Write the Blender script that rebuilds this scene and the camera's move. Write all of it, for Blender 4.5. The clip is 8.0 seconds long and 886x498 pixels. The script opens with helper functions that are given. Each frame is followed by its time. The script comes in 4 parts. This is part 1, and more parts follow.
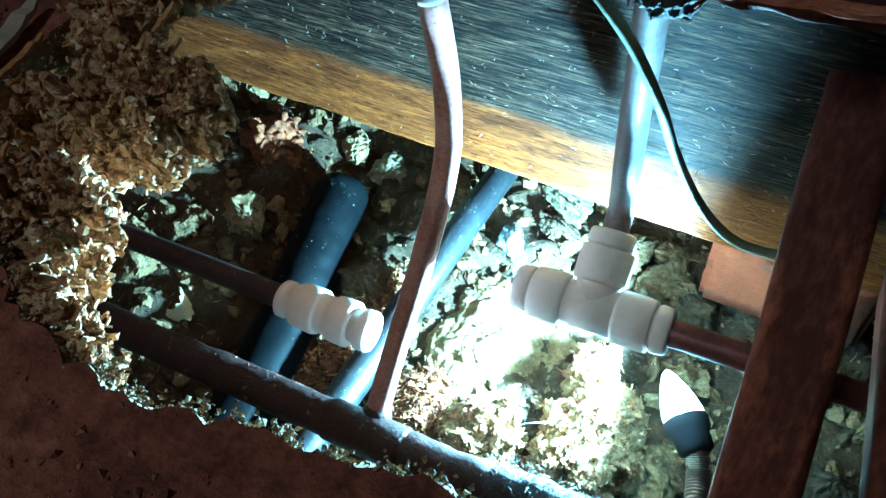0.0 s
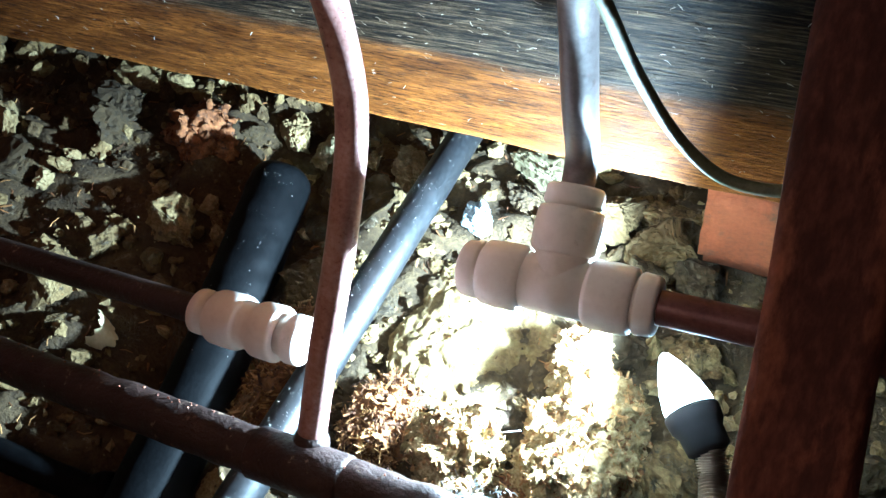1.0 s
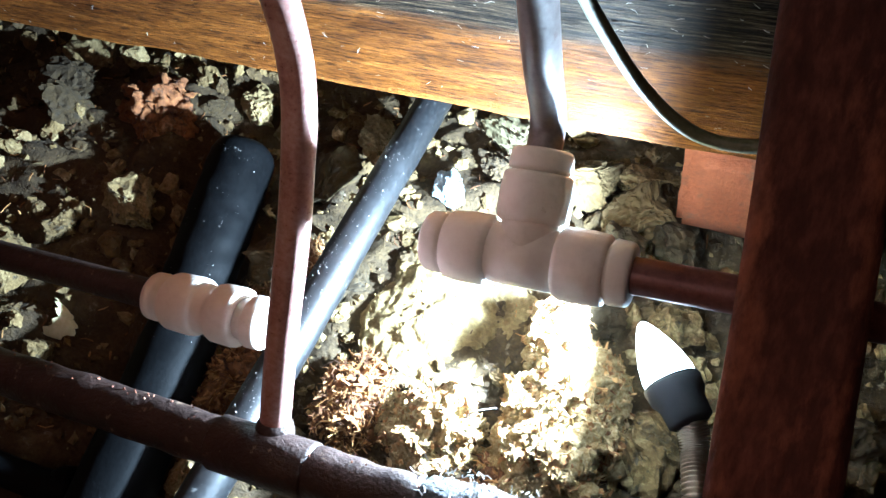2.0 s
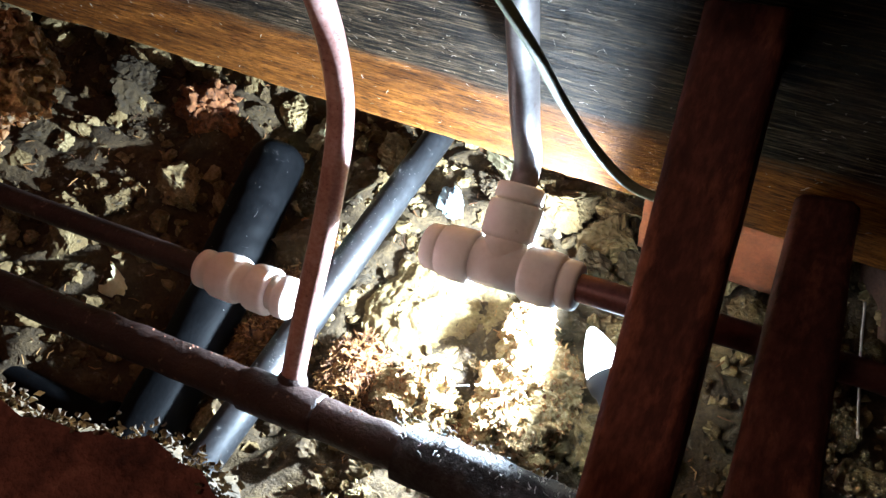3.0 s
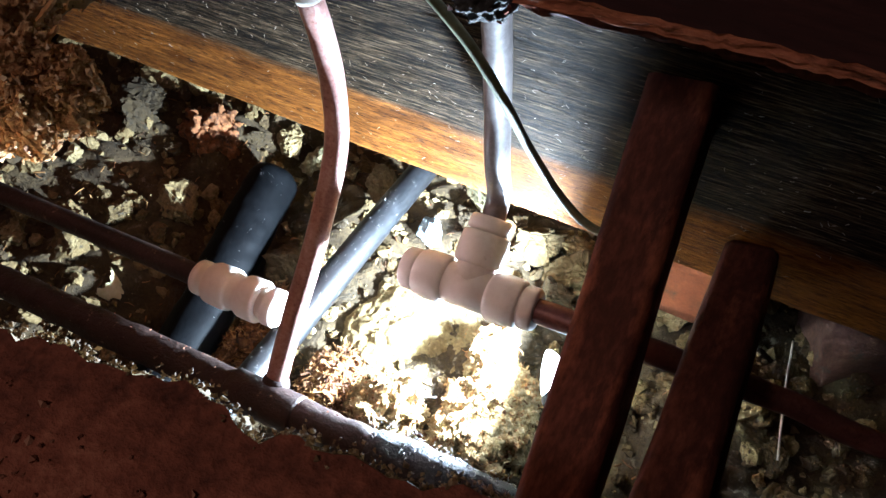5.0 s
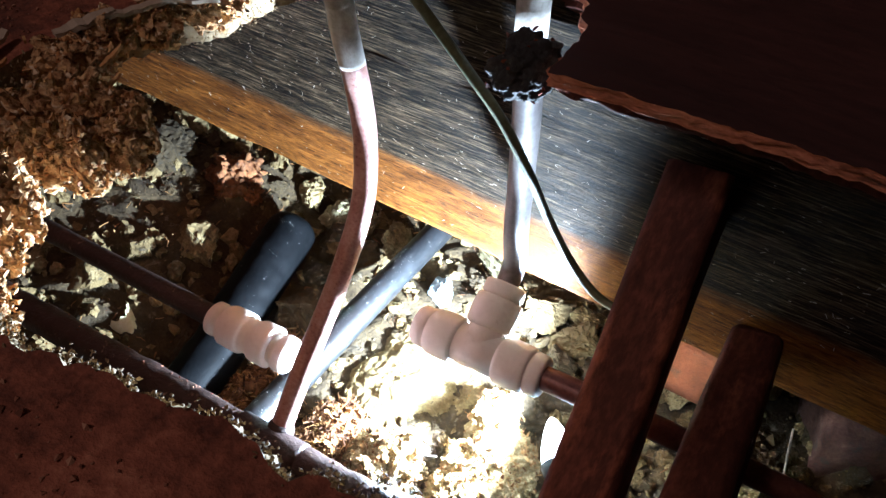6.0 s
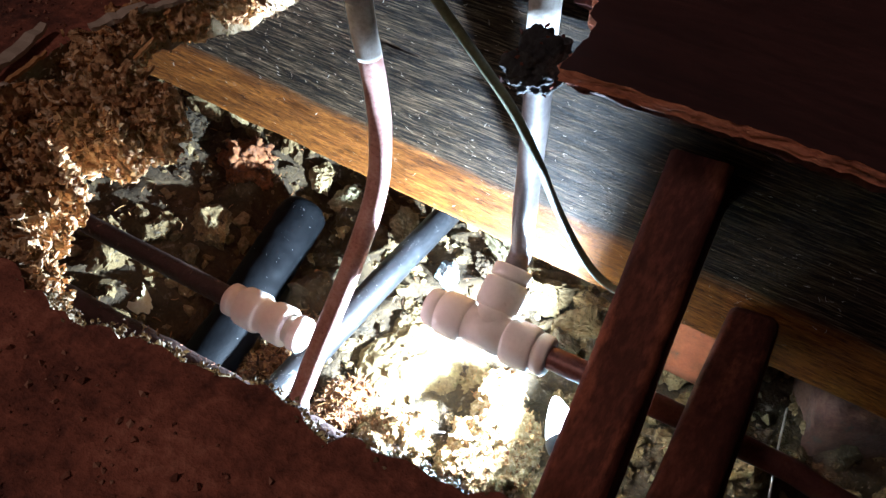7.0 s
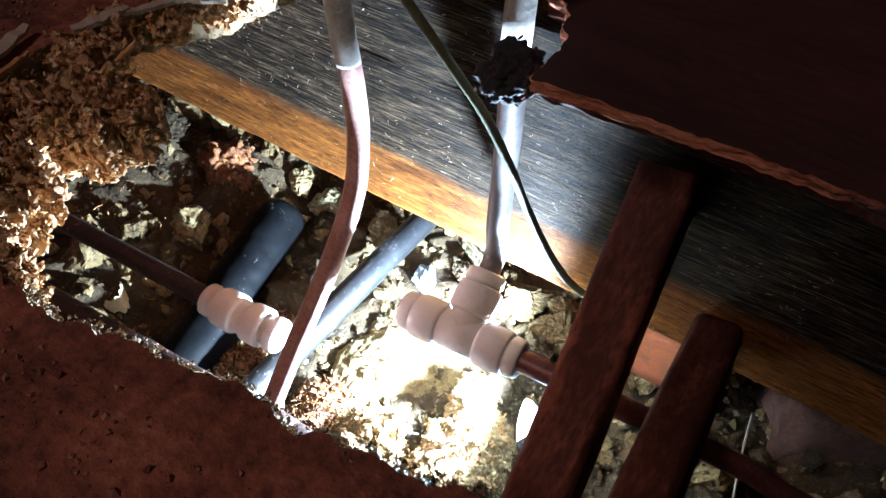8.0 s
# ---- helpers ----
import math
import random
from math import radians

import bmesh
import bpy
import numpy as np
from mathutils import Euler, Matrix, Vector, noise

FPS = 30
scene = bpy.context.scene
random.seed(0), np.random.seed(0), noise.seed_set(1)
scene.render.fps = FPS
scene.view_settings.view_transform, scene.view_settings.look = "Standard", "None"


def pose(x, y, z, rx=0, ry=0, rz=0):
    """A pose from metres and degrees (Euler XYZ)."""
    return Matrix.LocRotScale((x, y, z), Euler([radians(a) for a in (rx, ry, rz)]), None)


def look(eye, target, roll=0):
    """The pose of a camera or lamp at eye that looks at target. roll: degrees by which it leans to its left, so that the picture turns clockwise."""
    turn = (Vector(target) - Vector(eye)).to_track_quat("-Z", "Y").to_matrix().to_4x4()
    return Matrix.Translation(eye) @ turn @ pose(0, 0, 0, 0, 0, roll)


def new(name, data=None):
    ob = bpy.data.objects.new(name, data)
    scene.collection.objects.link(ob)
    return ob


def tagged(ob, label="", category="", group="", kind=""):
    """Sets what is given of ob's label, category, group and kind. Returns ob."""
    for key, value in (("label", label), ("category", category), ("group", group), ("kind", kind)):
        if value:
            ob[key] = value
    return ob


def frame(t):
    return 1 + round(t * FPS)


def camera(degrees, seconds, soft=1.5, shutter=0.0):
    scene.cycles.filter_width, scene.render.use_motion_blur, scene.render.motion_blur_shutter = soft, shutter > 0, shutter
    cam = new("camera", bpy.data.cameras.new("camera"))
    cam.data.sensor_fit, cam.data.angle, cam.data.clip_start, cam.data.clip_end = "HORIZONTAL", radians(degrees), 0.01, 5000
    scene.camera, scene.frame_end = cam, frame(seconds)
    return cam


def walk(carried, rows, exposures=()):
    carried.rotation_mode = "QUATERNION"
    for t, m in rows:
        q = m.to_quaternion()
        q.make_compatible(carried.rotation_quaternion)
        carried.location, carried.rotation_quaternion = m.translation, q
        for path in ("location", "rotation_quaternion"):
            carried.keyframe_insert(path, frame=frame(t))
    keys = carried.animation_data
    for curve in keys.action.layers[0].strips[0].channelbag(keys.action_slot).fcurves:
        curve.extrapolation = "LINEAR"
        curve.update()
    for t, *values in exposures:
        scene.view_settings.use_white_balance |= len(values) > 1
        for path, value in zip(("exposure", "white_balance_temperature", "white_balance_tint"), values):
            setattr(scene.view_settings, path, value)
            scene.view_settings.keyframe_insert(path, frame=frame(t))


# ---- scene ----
from mathutils import geometry

cam = camera(60.5, 8.0)
PATH = [
    (0, (0.158, -0.177, 0.491), (-0.549, 0.858, -1.067), -6.7),
    (0.5, (0.167, -0.148, 0.437), (-0.567, 0.879, -1.114), -11.6),
    (1, (0.164, -0.126, 0.422), (-0.565, 0.888, -1.14), -13.5),
    (1.2, (0.16, -0.123, 0.412), (-0.566, 0.876, -1.161), -15.0),
    (1.5, (0.158, -0.114, 0.391), (-0.558, 0.858, -1.203), -16.6),
    (1.7, (0.159, -0.109, 0.395), (-0.542, 0.86, -1.208), -16.5),
    (2.8, (0.194, -0.144, 0.458), (-0.476, 0.815, -1.164), -10.1),
    (3, (0.198, -0.152, 0.474), (-0.491, 0.824, -1.13), -9.5),
    (3.5, (0.211, -0.169, 0.488), (-0.504, 0.855, -1.074), -9.2),
    (3.6, (0.213, -0.172, 0.493), (-0.502, 0.862, -1.063), -9.1),
    (4, (0.216, -0.176, 0.494), (-0.458, 0.917, -1.04), -6.6),
    (4.5, (0.22, -0.178, 0.508), (-0.432, 0.936, -1.019), -4.4),
    (5, (0.218, -0.178, 0.507), (-0.457, 0.885, -1.047), -3.9),
    (5.2, (0.217, -0.178, 0.511), (-0.531, 0.871, -1.019), -6.3),
    (6.3, (0.215, -0.194, 0.521), (-0.517, 0.984, -0.92), 2.6),
    (6.5, (0.214, -0.197, 0.526), (-0.508, 0.951, -0.944), 2.6),
    (7, (0.217, -0.202, 0.53), (-0.506, 0.935, -0.948), 1.0),
    (7.5, (0.217, -0.21, 0.532), (-0.482, 0.95, -0.939), 1.1),
    (8, (0.223, -0.205, 0.536), (-0.464, 0.966, -0.933), 3.4),
]
walk(cam, [(t, look(eye, target, roll)) for t, eye, target, roll in PATH],
     exposures=[(0.0, 0.70, 3300, -36), (0.3, 0.40, 3750, -23), (0.8, 0.22, 4400, -13), (1.5, 0.20, 4500, -9),
                (3.0, 0.06, 5050, 0), (5.0, 0.40, 4950, 0), (8.0, 0.70, 4700, 0)])

# ---- light: a torch lying in the void, a weak warm lamp in the room above ----
world = bpy.data.worlds.new("world")
world.use_nodes = True
world.node_tree.nodes["Background"].inputs[0].default_value = (1.0, 0.7, 0.55, 1)
world.node_tree.nodes["Background"].inputs[1].default_value = 0.004
scene.world = world

TORCH = Vector((0.1605, 0.0330, 0.100))
TORCH_TIP = Vector((0.1378, 0.0605, 0.103))
TORCH_WAY = (TORCH_TIP - TORCH).normalized()
torch_light = new("torch_light", bpy.data.lights.new("torch_light", "SPOT"))
torch_light.data.energy, torch_light.data.shadow_soft_size = 30.0, 0.005
torch_light.data.spot_size, torch_light.data.spot_blend = radians(179), 0.3
torch_light.data.color = (0.98, 0.98, 1.0)
torch_light.matrix_world = look((0.127, 0.065, 0.100), (0.127 - 0.90, 0.065 - 0.10, 0.100 + 0.16))

room_light = new("room_light", bpy.data.lights.new("room_light", "AREA"))
room_light.data.energy, room_light.data.size = 6.2, 0.25
room_light.data.color = (1.0, 0.60, 0.45)
room_light.matrix_world = look((-0.35, -1.3, 2.3), (0.1, 0, 0.3))


# ---- materials ----
def mat(name, cols, scale=40.0, rough=0.7, bump=0.3, fine=400.0, stretch=(1, 1, 1), metal=0.0, island=0.0,
        spots=None, spot_scale=25.0, spot_at=0.6, depth=0.001, spec=0.4, obj=0.0):
    """Noise colours at two scales, bump from both, an optional stain colour."""
    m = bpy.data.materials.new(name)
    m.use_nodes = True
    nt = m.node_tree
    N, L = nt.nodes, nt.links
    bsdf = N["Principled BSDF"]
    tc = N.new("ShaderNodeTexCoord")
    mp = N.new("ShaderNodeMapping")
    mp.inputs["Scale"].default_value = stretch
    L.new(tc.outputs["Object"], mp.inputs[0])

    def tex(s, detail):
        n = N.new("ShaderNodeTexNoise")
        n.inputs["Scale"].default_value, n.inputs["Detail"].default_value, n.inputs["Roughness"].default_value = s, detail, 0.65
        L.new(mp.outputs[0], n.inputs["Vector"])
        return n
    a, b = tex(scale, 6), tex(fine, 4)
    mixf = N.new("ShaderNodeMath")
    mixf.operation = "MULTIPLY_ADD"
    mixf.inputs[1].default_value = 0.45
    L.new(b.outputs[0], mixf.inputs[0])
    half = N.new("ShaderNodeMath")
    half.operation = "MULTIPLY"
    half.inputs[1].default_value = 0.6
    L.new(a.outputs[0], half.inputs[0])
    L.new(half.outputs[0], mixf.inputs[2])
    fac = mixf.outputs[0]
    for kind, amount in (("Random Per Island", island), ("Random", obj)):
        if amount:
            g = N.new("ShaderNodeNewGeometry" if kind != "Random" else "ShaderNodeObjectInfo")
            ad = N.new("ShaderNodeMath")
            ad.operation = "MULTIPLY_ADD"
            ad.inputs[1].default_value = amount
            L.new(g.outputs[kind], ad.inputs[0])
            sub = N.new("ShaderNodeMath")
            sub.operation = "SUBTRACT"
            sub.inputs[1].default_value = amount / 2
            L.new(fac, sub.inputs[0])
            L.new(sub.outputs[0], ad.inputs[2])
            fac = ad.outputs[0]
    ramp = N.new("ShaderNodeValToRGB")
    els = ramp.color_ramp.elements
    while len(els) < len(cols):
        els.new(0.5)
    lo, hi = (0.30, 0.72) if not (island or obj) else (0.05, 0.95)
    for i, c in enumerate(cols):
        els[i].position = lo + (hi - lo) * i / (len(cols) - 1)
        els[i].color = (*c, 1)
    L.new(fac, ramp.inputs[0])
    out = ramp.outputs[0]
    if spots:
        s = tex(spot_scale, 8)
        st = N.new("ShaderNodeMapRange")
        st.inputs["From Min"].default_value, st.inputs["From Max"].default_value = spot_at - 0.05, spot_at + 0.05
        L.new(s.outputs[0], st.inputs[0])
        mx = N.new("ShaderNodeMix")
        mx.data_type = "RGBA"
        mx.inputs[7].default_value = (*spots, 1)
        L.new(st.outputs[0], mx.inputs[0])
        L.new(out, mx.inputs[6])
        out = mx.outputs[2]
    L.new(out, bsdf.inputs["Base Color"])
    rr = N.new("ShaderNodeMapRange")
    rr.inputs["To Min"].default_value, rr.inputs["To Max"].default_value = max(rough - 0.15, 0.05), min(rough + 0.15, 1)
    L.new(b.outputs[0], rr.inputs[0])
    L.new(rr.outputs[0], bsdf.inputs["Roughness"])
    bsdf.inputs["Metallic"].default_value = metal
    bsdf.inputs["Specular IOR Level"].default_value = spec
    bp = N.new("ShaderNodeBump")
    bp.inputs["Strength"].default_value, bp.inputs["Distance"].default_value = bump, depth
    L.new(mixf.outputs[0], bp.inputs["Height"])
    L.new(bp.outputs[0], bsdf.inputs["Normal"])
    return m


def joist_material():
    """Old sawn timber: a clean orange strip along the foot, above it grey-black weathering with pale fibres."""
    m = mat("joist_wood", [(0.018, 0.006, 0.002), (0.11, 0.038, 0.005), (0.22, 0.082, 0.010), (0.42, 0.18, 0.030)], 330, 0.8, 1.0, 1900, (0.09, 1, 1), depth=0.0010, spec=0.06)
    N, L = m.node_tree.nodes, m.node_tree.links
    bsdf = N["Principled BSDF"]
    orange = bsdf.inputs["Base Color"].links[0].from_socket
    # dark pores and dashes in the bare wood
    pm = N.new("ShaderNodeMapping")
    pm.inputs["Scale"].default_value = (0.06, 1, 1)
    pc = N.new("ShaderNodeTexCoord")
    L.new(pc.outputs["Object"], pm.inputs[0])
    pore = N.new("ShaderNodeTexNoise")
    pore.inputs["Scale"].default_value, pore.inputs["Detail"].default_value, pore.inputs["Roughness"].default_value = 1500, 4, 0.65
    L.new(pm.outputs[0], pore.inputs["Vector"])
    pr = N.new("ShaderNodeMapRange")
    pr.inputs["From Min"].default_value, pr.inputs["From Max"].default_value, pr.inputs["To Max"].default_value = 0.51, 0.62, 0.80
    L.new(pore.outputs[0], pr.inputs[0])
    pmix = N.new("ShaderNodeMix")
    pmix.data_type = "RGBA"
    pmix.inputs[7].default_value = (0.022, 0.008, 0.003, 1)
    L.new(pr.outputs[0], pmix.inputs[0])
    L.new(orange, pmix.inputs[6])
    orange = pmix.outputs[2]
    tc = N.new("ShaderNodeTexCoord")
    sep = N.new("ShaderNodeSeparateXYZ")
    L.new(tc.outputs["Object"], sep.inputs[0])
    mp = N.new("ShaderNodeMapping")
    mp.inputs["Scale"].default_value = (0.045, 1, 1)
    L.new(tc.outputs["Object"], mp.inputs[0])
    fib = N.new("ShaderNodeTexNoise")
    fib.inputs["Scale"].default_value, fib.inputs["Detail"].default_value, fib.inputs["Roughness"].default_value = 950, 6, 0.75
    L.new(mp.outputs[0], fib.inputs["Vector"])
    grey = N.new("ShaderNodeValToRGB")
    e = grey.color_ramp.elements
    e[0].position, e[0].color = 0.45, (0.006, 0.004, 0.0025, 1)
    e[1].position, e[1].color = 0.70, (0.185, 0.137, 0.077, 1)
    mid = e.new(0.55)
    mid.color = (0.046, 0.031, 0.016, 1)
    L.new(fib.outputs[0], grey.inputs[0])
    edge = N.new("ShaderNodeTexNoise")
    edge.inputs["Scale"].default_value, edge.inputs["Detail"].default_value = 60, 6
    L.new(mp.outputs[0], edge.inputs["Vector"])
    add = N.new("ShaderNodeMath")
    add.operation = "MULTIPLY_ADD"
    add.inputs[1].default_value = 0.030
    L.new(edge.outputs[0], add.inputs[0])
    L.new(sep.outputs["Z"], add.inputs[2])
    rng = N.new("ShaderNodeMapRange")
    rng.inputs["From Min"].default_value, rng.inputs["From Max"].default_value = 0.238, 0.246
    L.new(add.outputs[0], rng.inputs[0])
    mx = N.new("ShaderNodeMix")
    mx.data_type = "RGBA"
    L.new(rng.outputs[0], mx.inputs[0])
    L.new(orange, mx.inputs[6])
    L.new(grey.outputs[0], mx.inputs[7])
    L.new(mx.outputs[2], bsdf.inputs["Base Color"])
    bp = N.new("ShaderNodeBump")
    bp.inputs["Strength"].default_value, bp.inputs["Distance"].default_value = 1.0, 0.0022
    L.new(fib.outputs[0], bp.inputs["Height"])
    L.new(bsdf.inputs["Normal"].links[0].from_socket, bp.inputs["Normal"])
    L.new(bp.outputs[0], bsdf.inputs["Normal"])
    return m


M_JOIST = joist_material()
M_DARKWOOD = mat("dark_red_timber", [(0.020, 0.009, 0.007), (0.07, 0.024, 0.016), (0.17, 0.060, 0.036)], 38, 0.65, 0.8, 420, (1, 0.35, 0.4), depth=0.0016,
                 spots=(0.26, 0.088, 0.045), spot_scale=34, spot_at=0.64, spec=0.08)
M_BOARD = mat("stained_floorboard", [(0.020, 0.008, 0.008), (0.05, 0.018, 0.016), (0.085, 0.03, 0.026)], 18, 0.65, 0.4, 260, (0.2, 1, 1),
              spots=(0.14, 0.10, 0.08), spot_scale=120, spot_at=0.74)
M_BOARDEDGE = mat("raw_board_edge", [(0.10, 0.032, 0.018), (0.42, 0.15, 0.075), (0.62, 0.28, 0.16)], 90, 0.85, 1.0, 700, (0.3, 1, 1), depth=0.002,
                  spots=(0.03, 0.012, 0.008), spot_scale=70, spot_at=0.60)
M_CHIPTOP = mat("dirty_chipboard", [(0.02, 0.009, 0.007), (0.14, 0.045, 0.025), (0.30, 0.10, 0.055), (0.48, 0.20, 0.115)], 34, 0.9, 1.0, 210,
                spots=(0.035, 0.014, 0.012), spot_scale=11, spot_at=0.545, depth=0.0035)
M_CRUMB = mat("torn_chipboard", [(0.05, 0.024, 0.011), (0.17, 0.108, 0.048), (0.30, 0.22, 0.115), (0.42, 0.34, 0.215)], 80, 0.9, 0.8, 500, island=0.55)
M_CORE = mat("crumbled_chipboard", [(0.09, 0.038, 0.015), (0.40, 0.20, 0.075), (0.64, 0.41, 0.19), (0.78, 0.63, 0.43)], 130, 0.95, 1.0, 480, depth=0.004)
M_FLAKE = mat("wood_flakes", [(0.13, 0.048, 0.014), (0.44, 0.21, 0.065), (0.68, 0.43, 0.18), (0.80, 0.66, 0.45)], 90, 0.85, 0.5, 600, (1, 1, 1), island=0.8)
M_COPPER = mat("tarnished_copper", [(0.17, 0.065, 0.052), (0.36, 0.20, 0.17), (0.52, 0.37, 0.34)], 45, 0.32, 0.15, 500,
               metal=0.2, spots=(0.16, 0.13, 0.11), spot_scale=60, spot_at=0.66, spec=0.5)
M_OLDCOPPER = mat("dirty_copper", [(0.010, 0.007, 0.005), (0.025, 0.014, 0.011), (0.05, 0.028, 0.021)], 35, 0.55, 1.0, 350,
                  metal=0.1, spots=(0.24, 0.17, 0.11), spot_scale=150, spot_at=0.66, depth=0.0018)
M_REDCOPPER = mat("reddish_copper", [(0.05, 0.018, 0.014), (0.13, 0.05, 0.04), (0.20, 0.09, 0.07)], 45, 0.4, 0.15, 500, metal=0.3)
M_GREYPIPE = mat("dull_grey_pipe", [(0.075, 0.062, 0.058), (0.14, 0.123, 0.118), (0.20, 0.18, 0.175)], 40, 0.42, 0.12, 400, metal=0.2,
                 spots=(0.10, 0.07, 0.06), spot_scale=70, spot_at=0.66)
M_DUSTPIPE = mat("dusty_pipe", [(0.16, 0.13, 0.11), (0.34, 0.31, 0.27), (0.46, 0.43, 0.38)], 70, 0.9, 0.5, 400)
M_WHITE = mat("off_white_plastic", [(0.58, 0.54, 0.48), (0.70, 0.66, 0.60), (0.76, 0.73, 0.67)], 30, 0.42, 0.05, 300,
              spots=(0.42, 0.37, 0.30), spot_scale=90, spot_at=0.71)
M_BLACK = mat("black_rubber", [(0.0010, 0.0011, 0.0013), (0.0020, 0.0022, 0.0026), (0.004, 0.0044, 0.005)], 60, 0.6, 0.35, 500,
              spots=(0.12, 0.115, 0.105), spot_scale=240, spot_at=0.74, spec=0.06)
M_BLACKPIPE = mat("black_pipe", [(0.003, 0.0032, 0.0036), (0.0066, 0.007, 0.008), (0.015, 0.0157, 0.0175)], 60, 0.42, 0.12, 500,
                  spots=(0.20, 0.20, 0.19), spot_scale=240, spot_at=0.68, spec=1.0)
M_TORCH = mat("black_torch_plastic", [(0.010, 0.010, 0.011), (0.018, 0.018, 0.020)], 60, 0.75, 0.1, 500, spec=0.2)
M_NECK = mat("metal_gooseneck", [(0.20, 0.16, 0.12), (0.38, 0.33, 0.27)], 60, 0.4, 0.1, 500, metal=0.7)
M_CABLE = mat("olive_cable", [(0.040, 0.044, 0.018), (0.085, 0.090, 0.040), (0.14, 0.145, 0.078)], 50, 0.55, 0.2, 400)
M_EARTH = mat("dark_earth", [(0.010, 0.0066, 0.003), (0.040, 0.026, 0.0095), (0.092, 0.063, 0.024)], 45, 0.95, 1.0, 350, depth=0.004,
              spots=(0.20, 0.17, 0.115), spot_scale=70, spot_at=0.66)
M_STONE = mat("rubble_stone", [(0.012, 0.0078, 0.0032), (0.043, 0.028, 0.0085), (0.105, 0.071, 0.023), (0.30, 0.236, 0.108)], 2.6, 0.95, 1.0, 17,
              depth=0.002, obj=0.6, spots=(0.035, 0.026, 0.014), spot_scale=4, spot_at=0.60)
M_GRAVEL = mat("gravel", [(0.02, 0.013, 0.006), (0.056, 0.036, 0.012), (0.13, 0.090, 0.031), (0.34, 0.275, 0.135)], 90, 0.9, 0.9, 500, island=0.55)
M_BRICK = mat("orange_brick", [(0.10, 0.030, 0.011), (0.21, 0.064, 0.022), (0.29, 0.098, 0.038)], 45, 0.85, 0.7, 400, depth=0.002,
              spots=(0.10, 0.05, 0.03), spot_scale=60, spot_at=0.62)
M_OLDBRICK = mat("broken_brick", [(0.020, 0.009, 0.004), (0.12, 0.046, 0.014), (0.21, 0.085, 0.026), (0.30, 0.145, 0.05)], 130, 0.9, 1.0, 420, depth=0.003,
                 spots=(0.04, 0.028, 0.02), spot_scale=110, spot_at=0.6)
M_PALEBRICK = mat("pink_brick", [(0.030, 0.014, 0.009), (0.085, 0.040, 0.026), (0.15, 0.085, 0.058)], 70, 0.9, 0.9, 380, depth=0.002,
                  spots=(0.06, 0.045, 0.035), spot_scale=80, spot_at=0.62)
M_BLUE = mat("blue_grey_stone", [(0.10, 0.13, 0.15), (0.21, 0.25, 0.27), (0.34, 0.37, 0.38)], 160, 0.8, 0.7, 500, (1, 0.4, 1))
M_PALE = mat("pale_stone", [(0.075, 0.062, 0.028), (0.15, 0.128, 0.064), (0.26, 0.232, 0.134)], 60, 0.9, 0.6, 400)
M_SCRAP = mat("pale_scrap", [(0.42, 0.36, 0.18), (0.58, 0.52, 0.30), (0.70, 0.64, 0.42)], 60, 0.8, 0.4, 400)
M_WOOL = mat("loose_insulation", [(0.07, 0.034, 0.010), (0.18, 0.12, 0.042), (0.28, 0.215, 0.10), (0.36, 0.30, 0.17)], 150, 0.95, 1.0, 600, depth=0.003)
M_FIBRE = mat("straw_fibres", [(0.07, 0.026, 0.006), (0.18, 0.09, 0.026), (0.29, 0.18, 0.066), (0.38, 0.29, 0.15)], 120, 0.85, 0.5, 600, island=0.8)
M_BROWNFIBRE = mat("brown_fibres", [(0.018, 0.008, 0.003), (0.085, 0.035, 0.010), (0.22, 0.105, 0.030), (0.40, 0.24, 0.085)], 120, 0.85, 0.5, 600, island=0.8)
M_SAND = mat("pale_mortar", [(0.05, 0.034, 0.011), (0.145, 0.105, 0.039), (0.265, 0.208, 0.092)], 75, 0.95, 1.0, 420, depth=0.0025)
M_GRIT = mat("red_brown_grit", [(0.03, 0.012, 0.008), (0.16, 0.06, 0.033), (0.28, 0.115, 0.065), (0.42, 0.23, 0.14)], 90, 0.9, 0.5, 500, island=0.8)
M_RAG = mat("sooty_lagging", [(0.008, 0.008, 0.009), (0.03, 0.028, 0.027), (0.07, 0.065, 0.06)], 120, 0.95, 1.0, 600, depth=0.003)
M_LINT = mat("white_lint", [(0.20, 0.19, 0.18), (0.36, 0.35, 0.33), (0.52, 0.51, 0.49)], 200, 0.95, 0.6, 600)
M_PLASTER = mat("plain_plaster", [(0.42, 0.36, 0.30), (0.50, 0.44, 0.37)], 6, 0.9, 0.2, 120)
M_FUZZ = mat("wood_slivers", [(0.30, 0.22, 0.14), (0.48, 0.40, 0.30), (0.62, 0.55, 0.45)], 120, 0.8, 0.3, 600, island=0.8)

M_GLOW = bpy.data.materials.new("torch_glow")
M_GLOW.use_nodes = True
_b = M_GLOW.node_tree.nodes["Principled BSDF"]
_b.inputs["Emission Color"].default_value = (0.93, 0.97, 1.0, 1)
_b.inputs["Emission Strength"].default_value = 18.0


# ---- mesh helpers ----
def thing(name, at, label, category, group="", kind=""):
    ob = new(name)
    ob.empty_display_size = 0.02
    ob.location = at
    return tagged(ob, label, category, group, kind)


def finish(bm, name, material, smooth=True):
    me = bpy.data.meshes.new(name)
    bmesh.ops.recalc_face_normals(bm, faces=bm.faces)
    for f in bm.faces:
        f.smooth = smooth
    bm.to_mesh(me)
    bm.free()
    me.materials.append(material)
    return me


